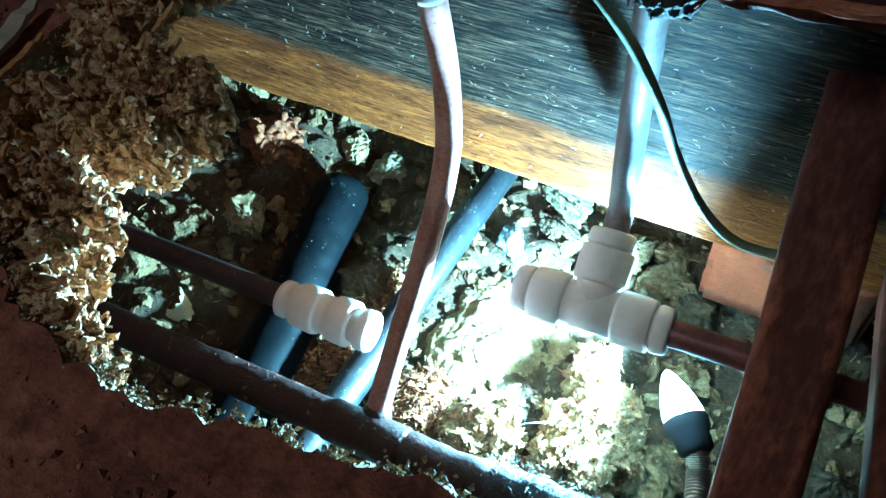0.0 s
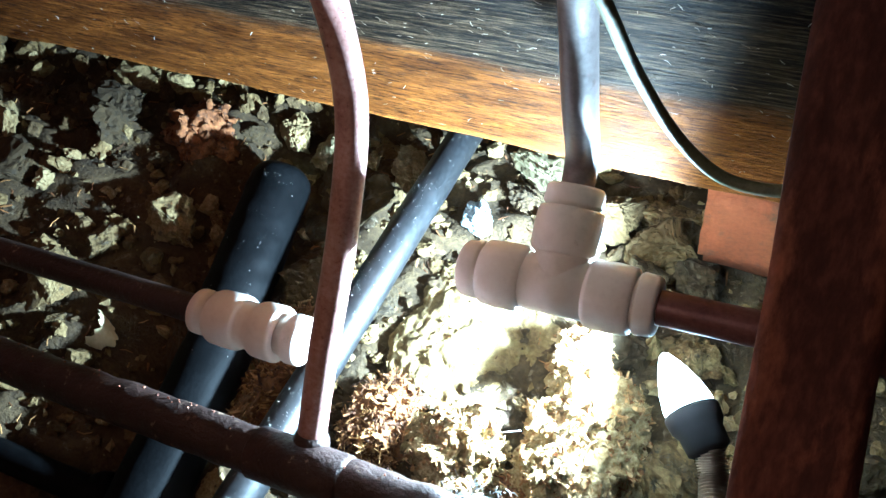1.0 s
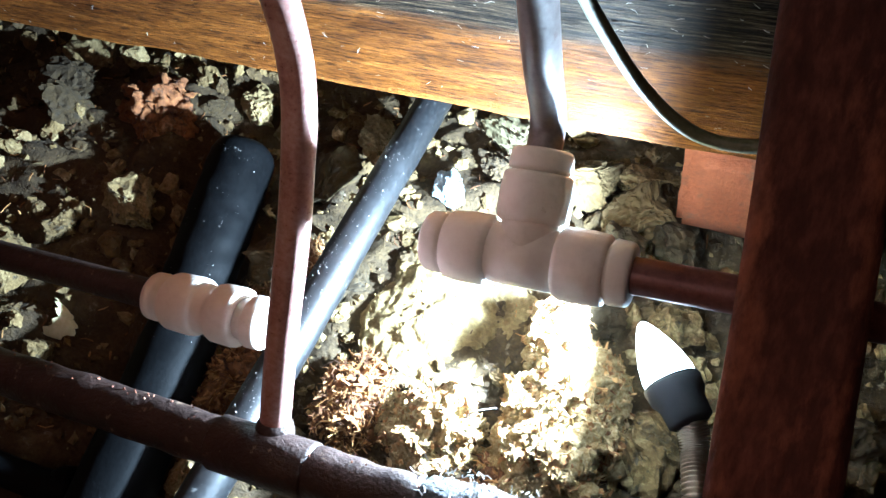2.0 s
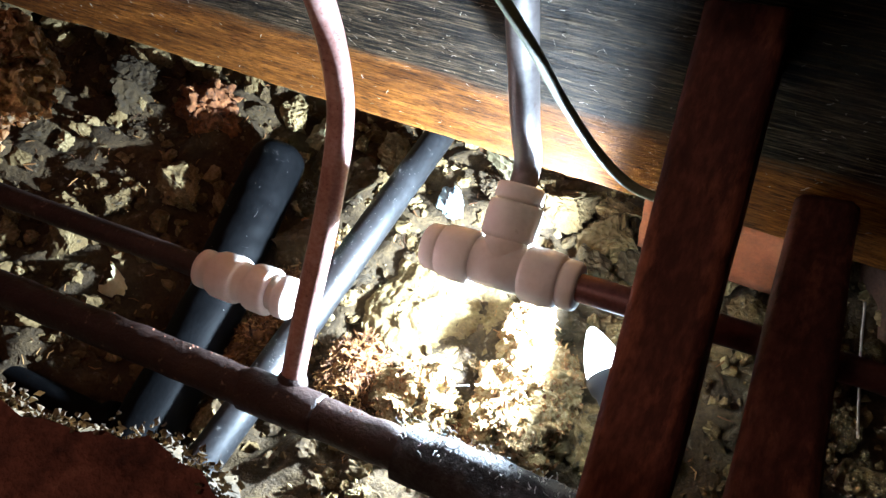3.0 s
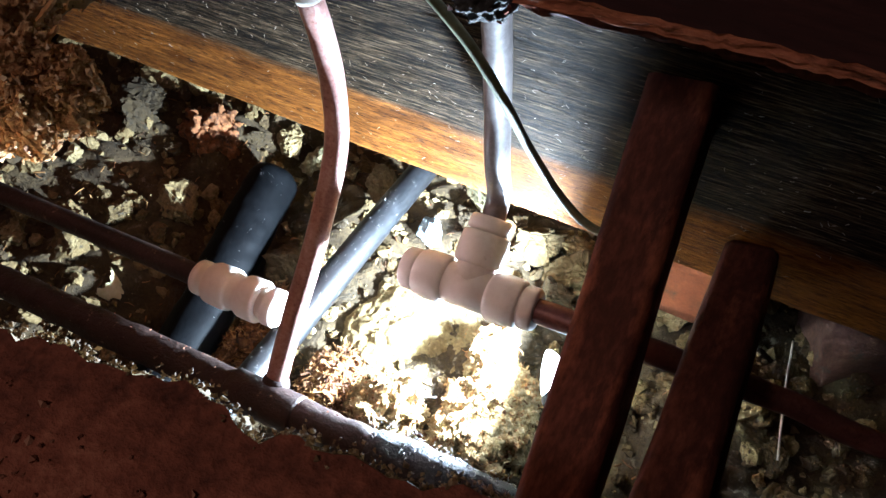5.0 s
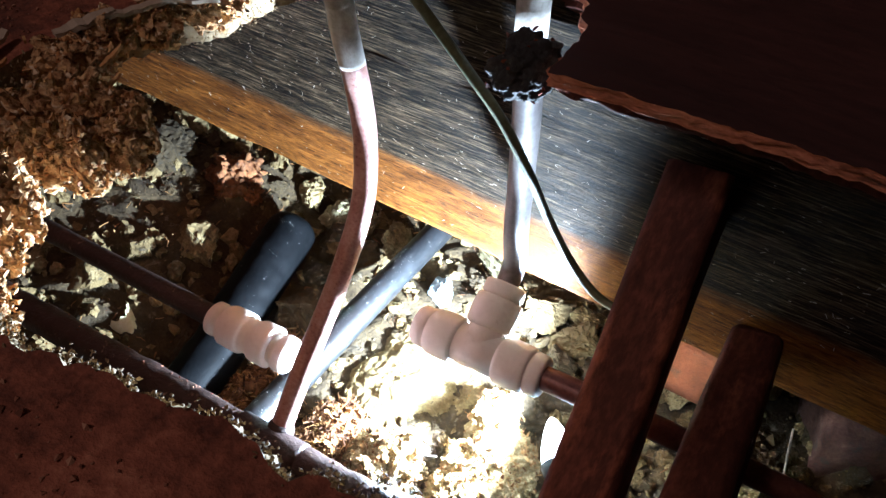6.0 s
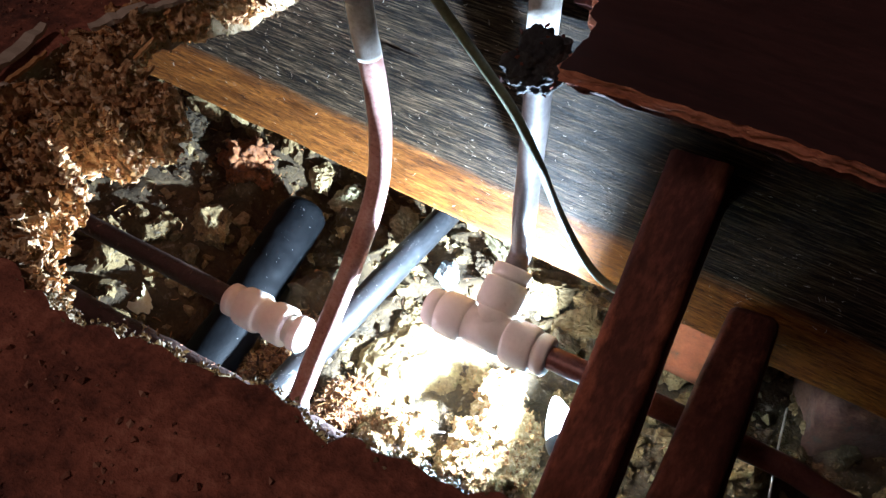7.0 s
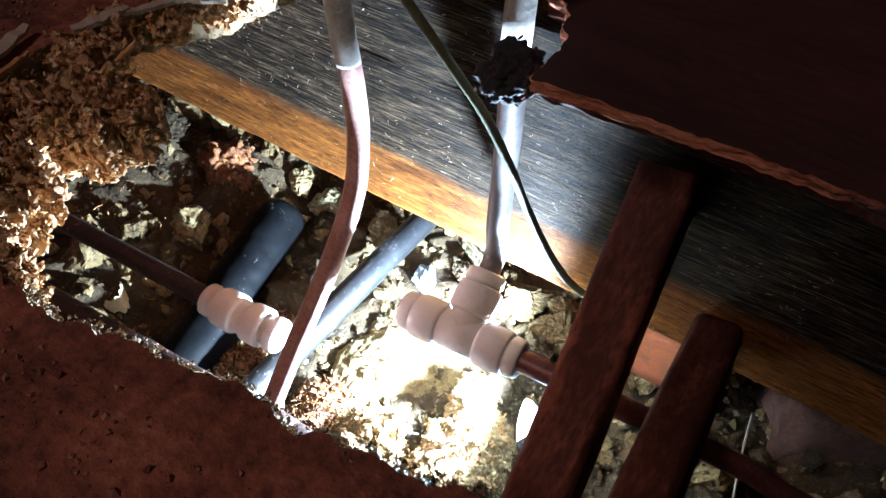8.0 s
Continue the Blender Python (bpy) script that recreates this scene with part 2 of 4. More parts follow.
def part(name, bm, material, parent, label="", smooth=True):
    """Links a bmesh, given in world places, as one mesh under a thing or a part."""
    ob = new(name, finish(bm, name, material, smooth))
    ob.parent = parent
    chain, p = Matrix.Identity(4), parent
    while p is not None:
        chain = Matrix.Translation(p.location) @ p.matrix_parent_inverse @ chain if p.parent else Matrix.Translation(p.location) @ chain
        p = p.parent
    ob.matrix_parent_inverse = chain.inverted()
    return tagged(ob, label)


def solo(name, bm, material, label, category, group="", kind="", smooth=True, at=None):
    """A thing of one mesh, its origin at its place."""
    ob = new(name, finish(bm, name, material, smooth))
    if at is not None:
        ob.data.transform(Matrix.Translation(-Vector(at)))
        ob.location = at
    return tagged(ob, label, category, group, kind)


def spline(pts, n=10):
    """A smooth line through the given places."""
    p = [Vector(q) for q in pts]
    p = [2 * p[0] - p[1]] + p + [2 * p[-1] - p[-2]]
    out = []
    for i in range(1, len(p) - 2):
        for k in range(n):
            t = k / n
            out.append(0.5 * (2 * p[i] + (p[i + 1] - p[i - 1]) * t + (2 * p[i - 1] - 5 * p[i] + 4 * p[i + 1] - p[i + 2]) * t * t
                              + (3 * p[i] - p[i - 1] - 3 * p[i + 1] + p[i + 2]) * t ** 3))
    out.append(p[-2])
    return out


def tube(bm, line, radius, segs=20, wobble=0.0, cap=True, seed=0.0):
    """A round pipe along a line; radius is a number or a function of 0..1."""
    line = [Vector(q) for q in line]
    rings, up = [], Vector((0.13, 0.21, 0.97))
    for i, q in enumerate(line):
        d = (line[min(i + 1, len(line) - 1)] - line[max(i - 1, 0)]).normalized()
        a = (up - d * up.dot(d)).normalized()
        up = a
        b = d.cross(a)
        r = radius(i / (len(line) - 1)) if callable(radius) else radius
        ring = []
        for k in range(segs):
            w = 2 * math.pi * k / segs
            o = a * math.cos(w) + b * math.sin(w)
            rr = r * (1 + wobble * noise.noise((q + o * r) * 90 + Vector((seed, 0, 0))))
            ring.append(bm.verts.new(q + o * rr))
        rings.append(ring)
    for r0, r1 in zip(rings, rings[1:]):
        for k in range(segs):
            bm.faces.new((r0[k], r0[(k + 1) % segs], r1[(k + 1) % segs], r1[k]))
    if cap:
        bm.faces.new(rings[0])
        bm.faces.new(rings[-1])
    return bm


def straight(a, b, n=24):
    a, b = Vector(a), Vector(b)
    return [a.lerp(b, i / n) for i in range(n + 1)]


def lathe(bm, a, way, profile, segs=32, ribs=0, rib=0.0):
    """Turns a profile of (distance along, radius) about the line from a."""
    way = Vector(way).normalized()
    u = way.orthogonal().normalized()
    v = way.cross(u)
    rings = []
    for d, r in profile:
        ring = []
        for k in range(segs):
            w = 2 * math.pi * k / segs
            rr = r + (rib * math.cos(ribs * w) if ribs else 0)
            ring.append(bm.verts.new(Vector(a) + way * d + (u * math.cos(w) + v * math.sin(w)) * rr))
        rings.append(ring)
    for r0, r1 in zip(rings, rings[1:]):
        for k in range(segs):
            bm.faces.new((r0[k], r0[(k + 1) % segs], r1[(k + 1) % segs], r1[k]))
    bm.faces.new(rings[0])
    bm.faces.new(rings[-1])
    return bm


def crumble(p, seed, freq, amount):
    """A jagged push in all directions, for crumbly surfaces."""
    o = Vector((seed * 3.7, seed, 0))
    return (noise.noise_vector(p * freq + o) + 0.55 * noise.noise_vector(p * freq * 2.3 + o) + 0.3 * noise.noise_vector(p * freq * 5.1 + o)) * amount


def beam(a, b, side, width, depth, cuts=40, rough=0.0012, bevel=0.003):
    """A timber from a to b; side is its width's direction."""
    a, b = Vector(a), Vector(b)
    d = (b - a).normalized()
    s = (Vector(side) - d * Vector(side).dot(d)).normalized()
    n = d.cross(s)
    bm = bmesh.new()
    w, h, e = width / 2, depth / 2, bevel
    ring = []
    for (x0, y0), (x1, y1) in (((-w + e, -h), (w - e, -h)), ((w, -h + e), (w, h - e)), ((w - e, h), (-w + e, h)), ((-w, h - e), (-w, -h + e))):
        steps = 8
        ring += [(x0 + (x1 - x0) * k / steps, y0 + (y1 - y0) * k / steps) for k in range(steps + 1)]
    rings = []
    for i in range(cuts + 1):
        c = a.lerp(b, i / cuts)
        r = []
        for x, y in ring:
            p = c + s * x + n * y
            q = Vector((p.dot(d) * 14, p.dot(s) * 60, p.dot(n) * 60))
            r.append(bm.verts.new(p + (s * noise.noise(q) + n * noise.noise(q + Vector((7, 3, 1)))) * rough))
        rings.append(r)
    k = len(ring)
    for r0, r1 in zip(rings, rings[1:]):
        for j in range(k):
            bm.faces.new((r0[j], r0[(j + 1) % k], r1[(j + 1) % k], r1[j]))
    bm.faces.new(rings[0])
    bm.faces.new(rings[-1])
    return bm


def block(centre, size, turn=0.0, rough=0.001, bevel=0.004, cuts=5, tip=0.0):
    """A worn brick or stone block."""
    bm = bmesh.new()
    bmesh.ops.create_cube(bm, size=1)
    bmesh.ops.scale(bm, vec=size, verts=bm.verts)
    bmesh.ops.bevel(bm, geom=list(bm.edges), offset=bevel, segments=2, affect="EDGES")
    bmesh.ops.subdivide_edges(bm, edges=[e for e in bm.edges if e.calc_length() > 0.012], cuts=cuts, use_grid_fill=True)
    for v in bm.verts:
        q = v.co * 70 + Vector(centre) * 31
        v.co += Vector((noise.noise(q), noise.noise(q + Vector((5, 0, 0))), noise.noise(q + Vector((0, 5, 0))))) * rough
    bm.transform(Matrix.Translation(centre) @ Euler((tip, tip * 0.6, turn)).to_matrix().to_4x4())
    return bm


def rock(centre, size, seed, sub=3, jag=0.35, turn=None):
    """A broken stone: flat fracture faces, chipped and pitted."""
    rng = random.Random(seed)
    bm = bmesh.new()
    bmesh.ops.create_icosphere(bm, subdivisions=sub, radius=1)
    planes = [(Vector((rng.gauss(0, 1), rng.gauss(0, 1), rng.gauss(0, 1))).normalized(), rng.uniform(0.40, 0.80)) for _ in range(11)]
    off = Vector((rng.uniform(-50, 50), rng.uniform(-50, 50), 0))
    for v in bm.verts:
        p = v.co.copy()
        for n, d in planes:
            over = p.dot(n) - d
            if over > 0:
                p -= n * over * 0.8
        p *= 1 + jag * (0.5 * noise.fractal(v.co * 1.6 + off, 0.8, 2.0, 5) - 0.30 * abs(noise.noise(v.co * 4 + off)) + 0.16 * noise.fractal(v.co * 7 + off, 0.7, 2.0, 3))
        v.co = p
    m = Euler([rng.uniform(-0.5, 0.5), rng.uniform(-0.5, 0.5), rng.uniform(0, 6.3)]) if turn is None else Euler(turn)
    bm.transform(Matrix.Translation(centre) @ m.to_matrix().to_4x4() @ Matrix.Diagonal((*size, 1)))
    return bm


class Flakes:
    """Many thin bent slivers, joined into one mesh."""

    def __init__(self):
        self.v, self.f = [], []

    def add(self, at, way, length, width, thick, bend, rng):
        way = Vector(way).normalized()
        s = way.cross(Vector((rng.gauss(0, 1), rng.gauss(0, 1), rng.gauss(0, 1)))).normalized()
        n = way.cross(s)
        k = len(self.v)
        for i in range(3):
            t = i / 2 - 0.5
            c = Vector(at) + way * length * t + n * bend * length * (1 - 4 * t * t)
            w = width * (0.5 if i == 1 else rng.uniform(0.12, 0.5))
            self.v += [c - s * w - n * thick / 2, c + s * w - n * thick / 2, c + s * w + n * thick / 2, c - s * w + n * thick / 2]
        for i in range(2):
            b = k + 4 * i
            self.f += [(b + j, b + (j + 1) % 4, b + 4 + (j + 1) % 4, b + 4 + j) for j in range(4)]
        self.f += [(k, k + 1, k + 2, k + 3), (k + 8, k + 11, k + 10, k + 9)]

    def chip(self, at, size, rng):
        k = len(self.v)
        e = Euler((rng.uniform(0, 6), rng.uniform(0, 6), rng.uniform(0, 6))).to_matrix()
        for c in ((1, 0, 0), (-1, 0, 0), (0, 1, 0), (0, -1, 0), (0, 0, 1), (0, 0, -1)):
            self.v.append(Vector(at) + e @ Vector([x * size * rng.uniform(0.45, 1.1) + rng.uniform(-.3, .3) * size for x in c]))
        for a in (0, 1):
            for b in (2, 3):
                for c in (4, 5):
                    self.f.append((k + a, k + b, k + c))

    def mesh(self, name, material, smooth=False):
        me = bpy.data.meshes.new(name)
        me.from_pydata([tuple(q) for q in self.v], [], self.f)
        me.materials.append(material)
        return me


def stuff(name, fl, material, label, category, parent=None):
    ob = new(name, fl.mesh(name, material))
    if parent is not None:
        ob.parent = parent
        ob.matrix_parent_inverse = Matrix.Translation(parent.location).inverted()
        return tagged(ob, label, "", "", "stuff")
    return tagged(ob, label, category, "", "stuff")


# ---- plan ----
JOIST_Y, JOIST_FOOT, JOIST_TOP = 0.0905, 0.181, 0.352
FLOOR_TOP, FLOOR_FOOT = 0.357, 0.337


def ground_height(x, y):
    p = Vector((x, y, 0))
    h = 0.018 + 0.014 * noise.fractal(p * 9, 1.0, 2.0, 3) + 0.010 * noise.fractal(p * 45, 0.8, 2.0, 4)
    h += 0.024 / (1 + math.exp((x + 0.165) * 55)) + 0.17 * max(0.0, min(0.4, -0.15 - x)) + 0.10 * max(0.0, min(0.3, y - 0.14))
    return h


# ---- ground ----
bm = bmesh.new()
nx, ny = 240, 200


def warp(u, lo, hi, far):
    """Close steps between lo and hi, wide ones beyond."""
    if u < 0.1:
        return lo - far * (0.1 - u) / 0.1
    if u > 0.9:
        return hi + far * (u - 0.9) / 0.1
    return lo + (hi - lo) * (u - 0.1) / 0.8


grid = [[bm.verts.new((x, y, ground_height(x, y))) for y in (warp(j / ny, -0.30, 0.55, 1.7) for j in range(ny + 1))]
        for x in (warp(i / nx, -0.60, 0.50, 1.5) for i in range(nx + 1))]
for i in range(nx):
    for j in range(ny):
        bm.faces.new((grid[i][j], grid[i + 1][j], grid[i + 1][j + 1], grid[i][j + 1]))
solo("ground", bm, M_EARTH, "dark earth and dust under the floor", "ground", kind="structure")


# ---- room shell ----
def wall(name, lo, hi, label):
    c = (Vector(lo) + Vector(hi)) / 2
    s = Vector(hi) - Vector(lo)
    bm = bmesh.new()
    bmesh.ops.create_cube(bm, size=1)
    bmesh.ops.scale(bm, vec=s, verts=bm.verts)
    bmesh.ops.translate(bm, vec=c, verts=bm.verts)
    solo(name, bm, M_PLASTER, label, "wall" if name != "ceiling" else "ceiling", kind="structure", smooth=False)


wall("wall_north", (-2.1, 2.1, -0.1), (2.0, 2.2, 2.6), "plain plastered room wall")
wall("wall_south", (-2.0, -2.0, -0.1), (2.1, -1.9, 2.6), "plain plastered room wall")
wall("wall_west", (-2.1, -2.0, -0.1), (-2.0, 2.1, 2.6), "plain plastered room wall")
wall("wall_east", (2.0, -1.9, -0.1), (2.1, 2.2, 2.6), "plain plastered room wall")
wall("ceiling", (-2.1, -2.0, 2.6), (2.1, 2.2, 2.7), "plain plastered ceiling")


# ---- joists ----
def joist(name, y0, y1, foot, top, x0, x1, label):
    """A long sawn joist with uneven faces and rounded lower arris."""
    t = thing(name, ((x0 + x1) / 2, (y0 + y1) / 2, foot), label, "joist")
    t["kind"] = "structure"
    bm = bmesh.new()
    prof = []
    e = 0.006
    for k in range(5):
        w = math.pi / 2 * k / 4
        prof.append((y0 + e - e * math.sin(w), foot + e - e * math.cos(w)))
    prof += [(y0, foot + e + (top - foot - e) * k / 34) for k in range(1, 35)]
    prof += [(y1, top), (y1, foot), ]
    n = 360
    rings = []
    for i in range(n + 1):
        u = i / n
        x = x0 + (x1 - x0) * u if name != "joist" else (lambda v: -1.9 + 1.3 * v / .06 if v < .06 else (0.5 + 1.4 * (v - .94) / .06 if v > .94 else -0.6 + 1.1 * (v - .06) / .88))(u)
        r = []
        for y, z in prof:
            d = 0.0009 * noise.fractal(Vector((x * 22, y * 40, z * 240)), 1.0, 2.0, 4) + 0.0016 * noise.noise(Vector((x * 7, y, z * 20)))
            dz = 0.0016 * noise.fractal(Vector((x * 16, 3, 0)), 1.0, 2.0, 4) if z < foot + 0.012 else 0
            r.append(bm.verts.new((x, y + d if y < y1 else y, z + dz)))
        rings.append(r)
    k = len(prof)
    for r0, r1 in zip(rings, rings[1:]):
        for j in range(k):
            bm.faces.new((r0[j], r0[(j + 1) % k], r1[(j + 1) % k], r1[j]))
    bm.faces.new(rings[0])
    bm.faces.new(rings[-1])
    part("timber", bm, M_JOIST, t)
    return t


far_joist = joist("joist", JOIST_Y, 0.140, JOIST_FOOT, JOIST_TOP, -1.9, 1.9, "old rough-sawn floor joist, blackened with a bare orange foot")
near_joist = joist("joist_near", -0.335, -0.285, 0.165, FLOOR_FOOT, -1.9, 1.9, "old rough-sawn floor joist under the chipboard")
near_joist.name = "joist.001"

rng = random.Random(11)
fl = Flakes()
for _ in range(1100):
    x, z = rng.uniform(-0.30, 0.26), JOIST_FOOT + 0.006 + (JOIST_TOP - JOIST_FOOT - 0.01) * rng.random()
    if z < 0.235 and rng.random() < 0.6:
        continue
    way = Vector((1, -0.10 * rng.random(), rng.gauss(0, 0.45)))
    if rng.random() < 0.45:
        way = Vector((rng.gauss(0, 1), -0.08, rng.gauss(0, 1)))
    fl.add((x, JOIST_Y - 0.0006 + rng.uniform(-0.0008, 0.0006), z), way, rng.uniform(0.0008, 0.0032), rng.uniform(0.00008, 0.00018), 0.00008, rng.uniform(-0.12, 0.2), rng)
stuff("splinters", fl, M_FUZZ, "raised pale wood splinters", "splinters", far_joist)



# ---- floor with the broken hole ----
def ragged(pts, step=0.004, rough=0.004, seed=0.0):
    """A broken edge that follows the given corners."""
    out = []
    for a, b in zip(pts, pts[1:]):
        a, b = Vector((*a, 0)), Vector((*b, 0))
        n = max(1, int((b - a).length / step))
        side = (b - a).normalized().cross(Vector((0, 0, 1)))
        for k in range(n):
            p = a.lerp(b, k / n)
            d = rough * noise.fractal(p * 110 + Vector((seed, 0, 0)), 0.8, 2.0, 4)
            out.append(p + side * d)
    out.append(Vector((*pts[-1], 0)))
    return out


def slab(edge, outer, foot, top, flare=0.0):
    """A sheet whose outline is a broken edge closed by outer corners; returns its top and its rim as two meshes."""
    line = [Vector((p.x, p.y, 0)) for p in edge] + [Vector((*p, 0)) for p in outer]
    tris = geometry.tessellate_polygon([line])
    face = bmesh.new()
    hi = [face.verts.new((p.x, p.y, top)) for p in line]
    lo = [face.verts.new((p.x, p.y, foot)) for p in line]
    for t in tris:
        face.faces.new([hi[i] for i in t])
        face.faces.new([lo[i] for i in reversed(t)])
    rim = bmesh.new()
    n, rows = len(line), 6
    rings = []
    for k in range(rows + 1):
        f = k / rows
        ring = []
        for i, p in enumerate(line):
            if i < len(edge):
                q = edge[min(i + 1, len(edge) - 1)] - edge[max(i - 1, 0)]
                side = Vector((q.y, -q.x, 0)).normalized()
                d = flare * (noise.fractal(Vector((p.x * 160, p.y * 160, f * 5)), 0.8, 2.0, 3)) * (0.15 + math.sin(f * math.pi))
                p = p + side * d
            ring.append(rim.verts.new((p.x, p.y, foot + (top - foot) * f)))
        rings.append(ring)
    for r0, r1 in zip(rings, rings[1:]):
        for i in range(n):
            rim.faces.new((r0[i], r0[(i + 1) % n], r1[(i + 1) % n], r1[i]))
    return face, rim


# chipboard sheet: from its torn corner over the joist round the hole to the near side
# past x=0.285 the sheet is unseen, closed to block room light on the right
HOLE = [(-0.020, 0.106), (-0.028, 0.012), (-0.040, -0.006), (-0.054, -0.040), (-0.056, -0.070), (-0.050, -0.100), (-0.024, -0.122), (0.012, -0.141),
        (0.036, -0.148), (0.048, -0.150), (0.060, -0.1515), (0.072, -0.146), (0.092, -0.1425), (0.112, -0.1385), (0.128, -0.1375), (0.140, -0.139),
        (0.155, -0.135), (0.172, -0.131), (0.198, -0.126), (0.285, -0.124), (0.312, -0.105), (0.318, -0.060), (0.312, -0.020), (0.330, 0.020), (0.60, 0.030)]
chip = thing("chipboard_floor", (0, -0.6, FLOOR_FOOT), "dirty red-brown chipboard floor with a broken ragged hole", "floor", kind="structure")
edge = ragged(HOLE, 0.0035, 0.0045)
face, rim = slab(edge, [(1.99, 0.030), (1.99, -1.89), (-1.99, -1.89), (-1.99, 0.106)], FLOOR_FOOT, FLOOR_TOP, 0.004)
part("sheet", face, M_CHIPTOP, chip, smooth=False)
part("torn_edge", rim, M_CRUMB, chip, "pale crumbling torn edge")

# crumbs and flakes along the torn edge
rng = random.Random(5)
fl = Flakes()
for p in edge:
    if p.x > 0.3 or p.y > 0.08:
        continue
    inward = (Vector((0.08, 0.0, 0)) - p).normalized()
    for _ in range(34):
        a = inward * abs(rng.gauss(0, 0.0010)) + Vector((p.x + rng.gauss(0, 0.0011), p.y + rng.gauss(0, 0.0011), rng.uniform(FLOOR_FOOT, FLOOR_TOP + 0.001)))
        if rng.random() < 0.8:
            fl.chip(a, rng.uniform(0.0003, 0.0010), rng)
        else:
            fl.add(a, (rng.gauss(0, 1), rng.gauss(0, 1), rng.gauss(0, 0.4)), rng.uniform(0.0008, 0.0018), rng.uniform(0.0002, 0.0005), 0.0003, rng.uniform(-.2, .2), rng)
    if p.x > -0.02:
        for _ in range(12):
            out = abs(rng.gauss(0, 0.0026))
            fl.chip((p.x + rng.gauss(0, 0.0015), p.y + out * 0.9, FLOOR_TOP - 0.002 - out * rng.uniform(0.3, 1.6)), rng.uniform(0.0004, 0.0011), rng)
stuff("crumbs", fl, M_CRUMB, "pale crumbs along the torn edge", "crumbs", chip)

# dust and bits on the sheet
fl = Flakes()
for _ in range(7500):
    x, y = rng.uniform(-0.25, 0.22), rng.uniform(-0.32, 0.03)
    if (x > -0.065 and y > -0.125) or (x > 0.0 and y > -0.155):
        continue
    fl.chip((x, y, FLOOR_TOP + 0.0002), 0.0004 + 0.0015 * rng.random() ** 3, rng)
stuff("grit", fl, M_GRIT, "loose red-brown grit and crumbs on the chipboard", "grit")


# ---- broken chipboard hanging at the hole's left end: flakes over a crumbled core ----
def crumbled(name, centre, size, seed, count, label, core=M_CORE, flake=M_FLAKE, rough=0.30):
    t = thing(name, centre, label, "chipboard fragment", "broken chipboard pieces")
    rng = random.Random(seed)
    bm = bmesh.new()
    bmesh.ops.create_icosphere(bm, subdivisions=5, radius=1)
    for v in bm.verts:
        d = v.co.normalized()
        k = 1 + 0.36 * noise.fractal(d * 1.7 + Vector((seed, 0, 0)), 0.9, 2.0, 3)
        v.co = Vector(centre) + Vector([a * b * k for a, b in zip(d, size)])
        v.co += crumble(v.co, seed, 230, rough * 0.013)
    hull = [v.co.copy() for v in bm.verts]
    part("core", bm, core, t)
    fl = Flakes()
    for _ in range(count // 2):
        p = rng.choice(hull)
        d = (p - Vector(centre)).normalized()
        if rng.random() < 0.55:
            fl.chip(p + d * rng.uniform(-0.001, 0.0015), rng.uniform(0.0006, 0.0022), rng)
            continue
        along = Vector((rng.gauss(0, 1), rng.gauss(0, 1), rng.gauss(0, 0.6))) + d * rng.uniform(-0.2, 0.5)
        big = rng.random() < 0.10
        fl.add(p + d * rng.uniform(-0.0015, 0.002), along, rng.uniform(0.0014, 0.0034) * (2.0 if big else 1), rng.uniform(0.0006, 0.0020), 0.0005, rng.uniform(-.2, .2), rng)
    ob = new("flakes", fl.mesh("flakes", flake))
    ob.parent = t
    ob.matrix_parent_inverse = Matrix.Translation(centre).inverted()
    tagged(ob, "layered splintered wood flakes", "", "", "stuff")
    return t


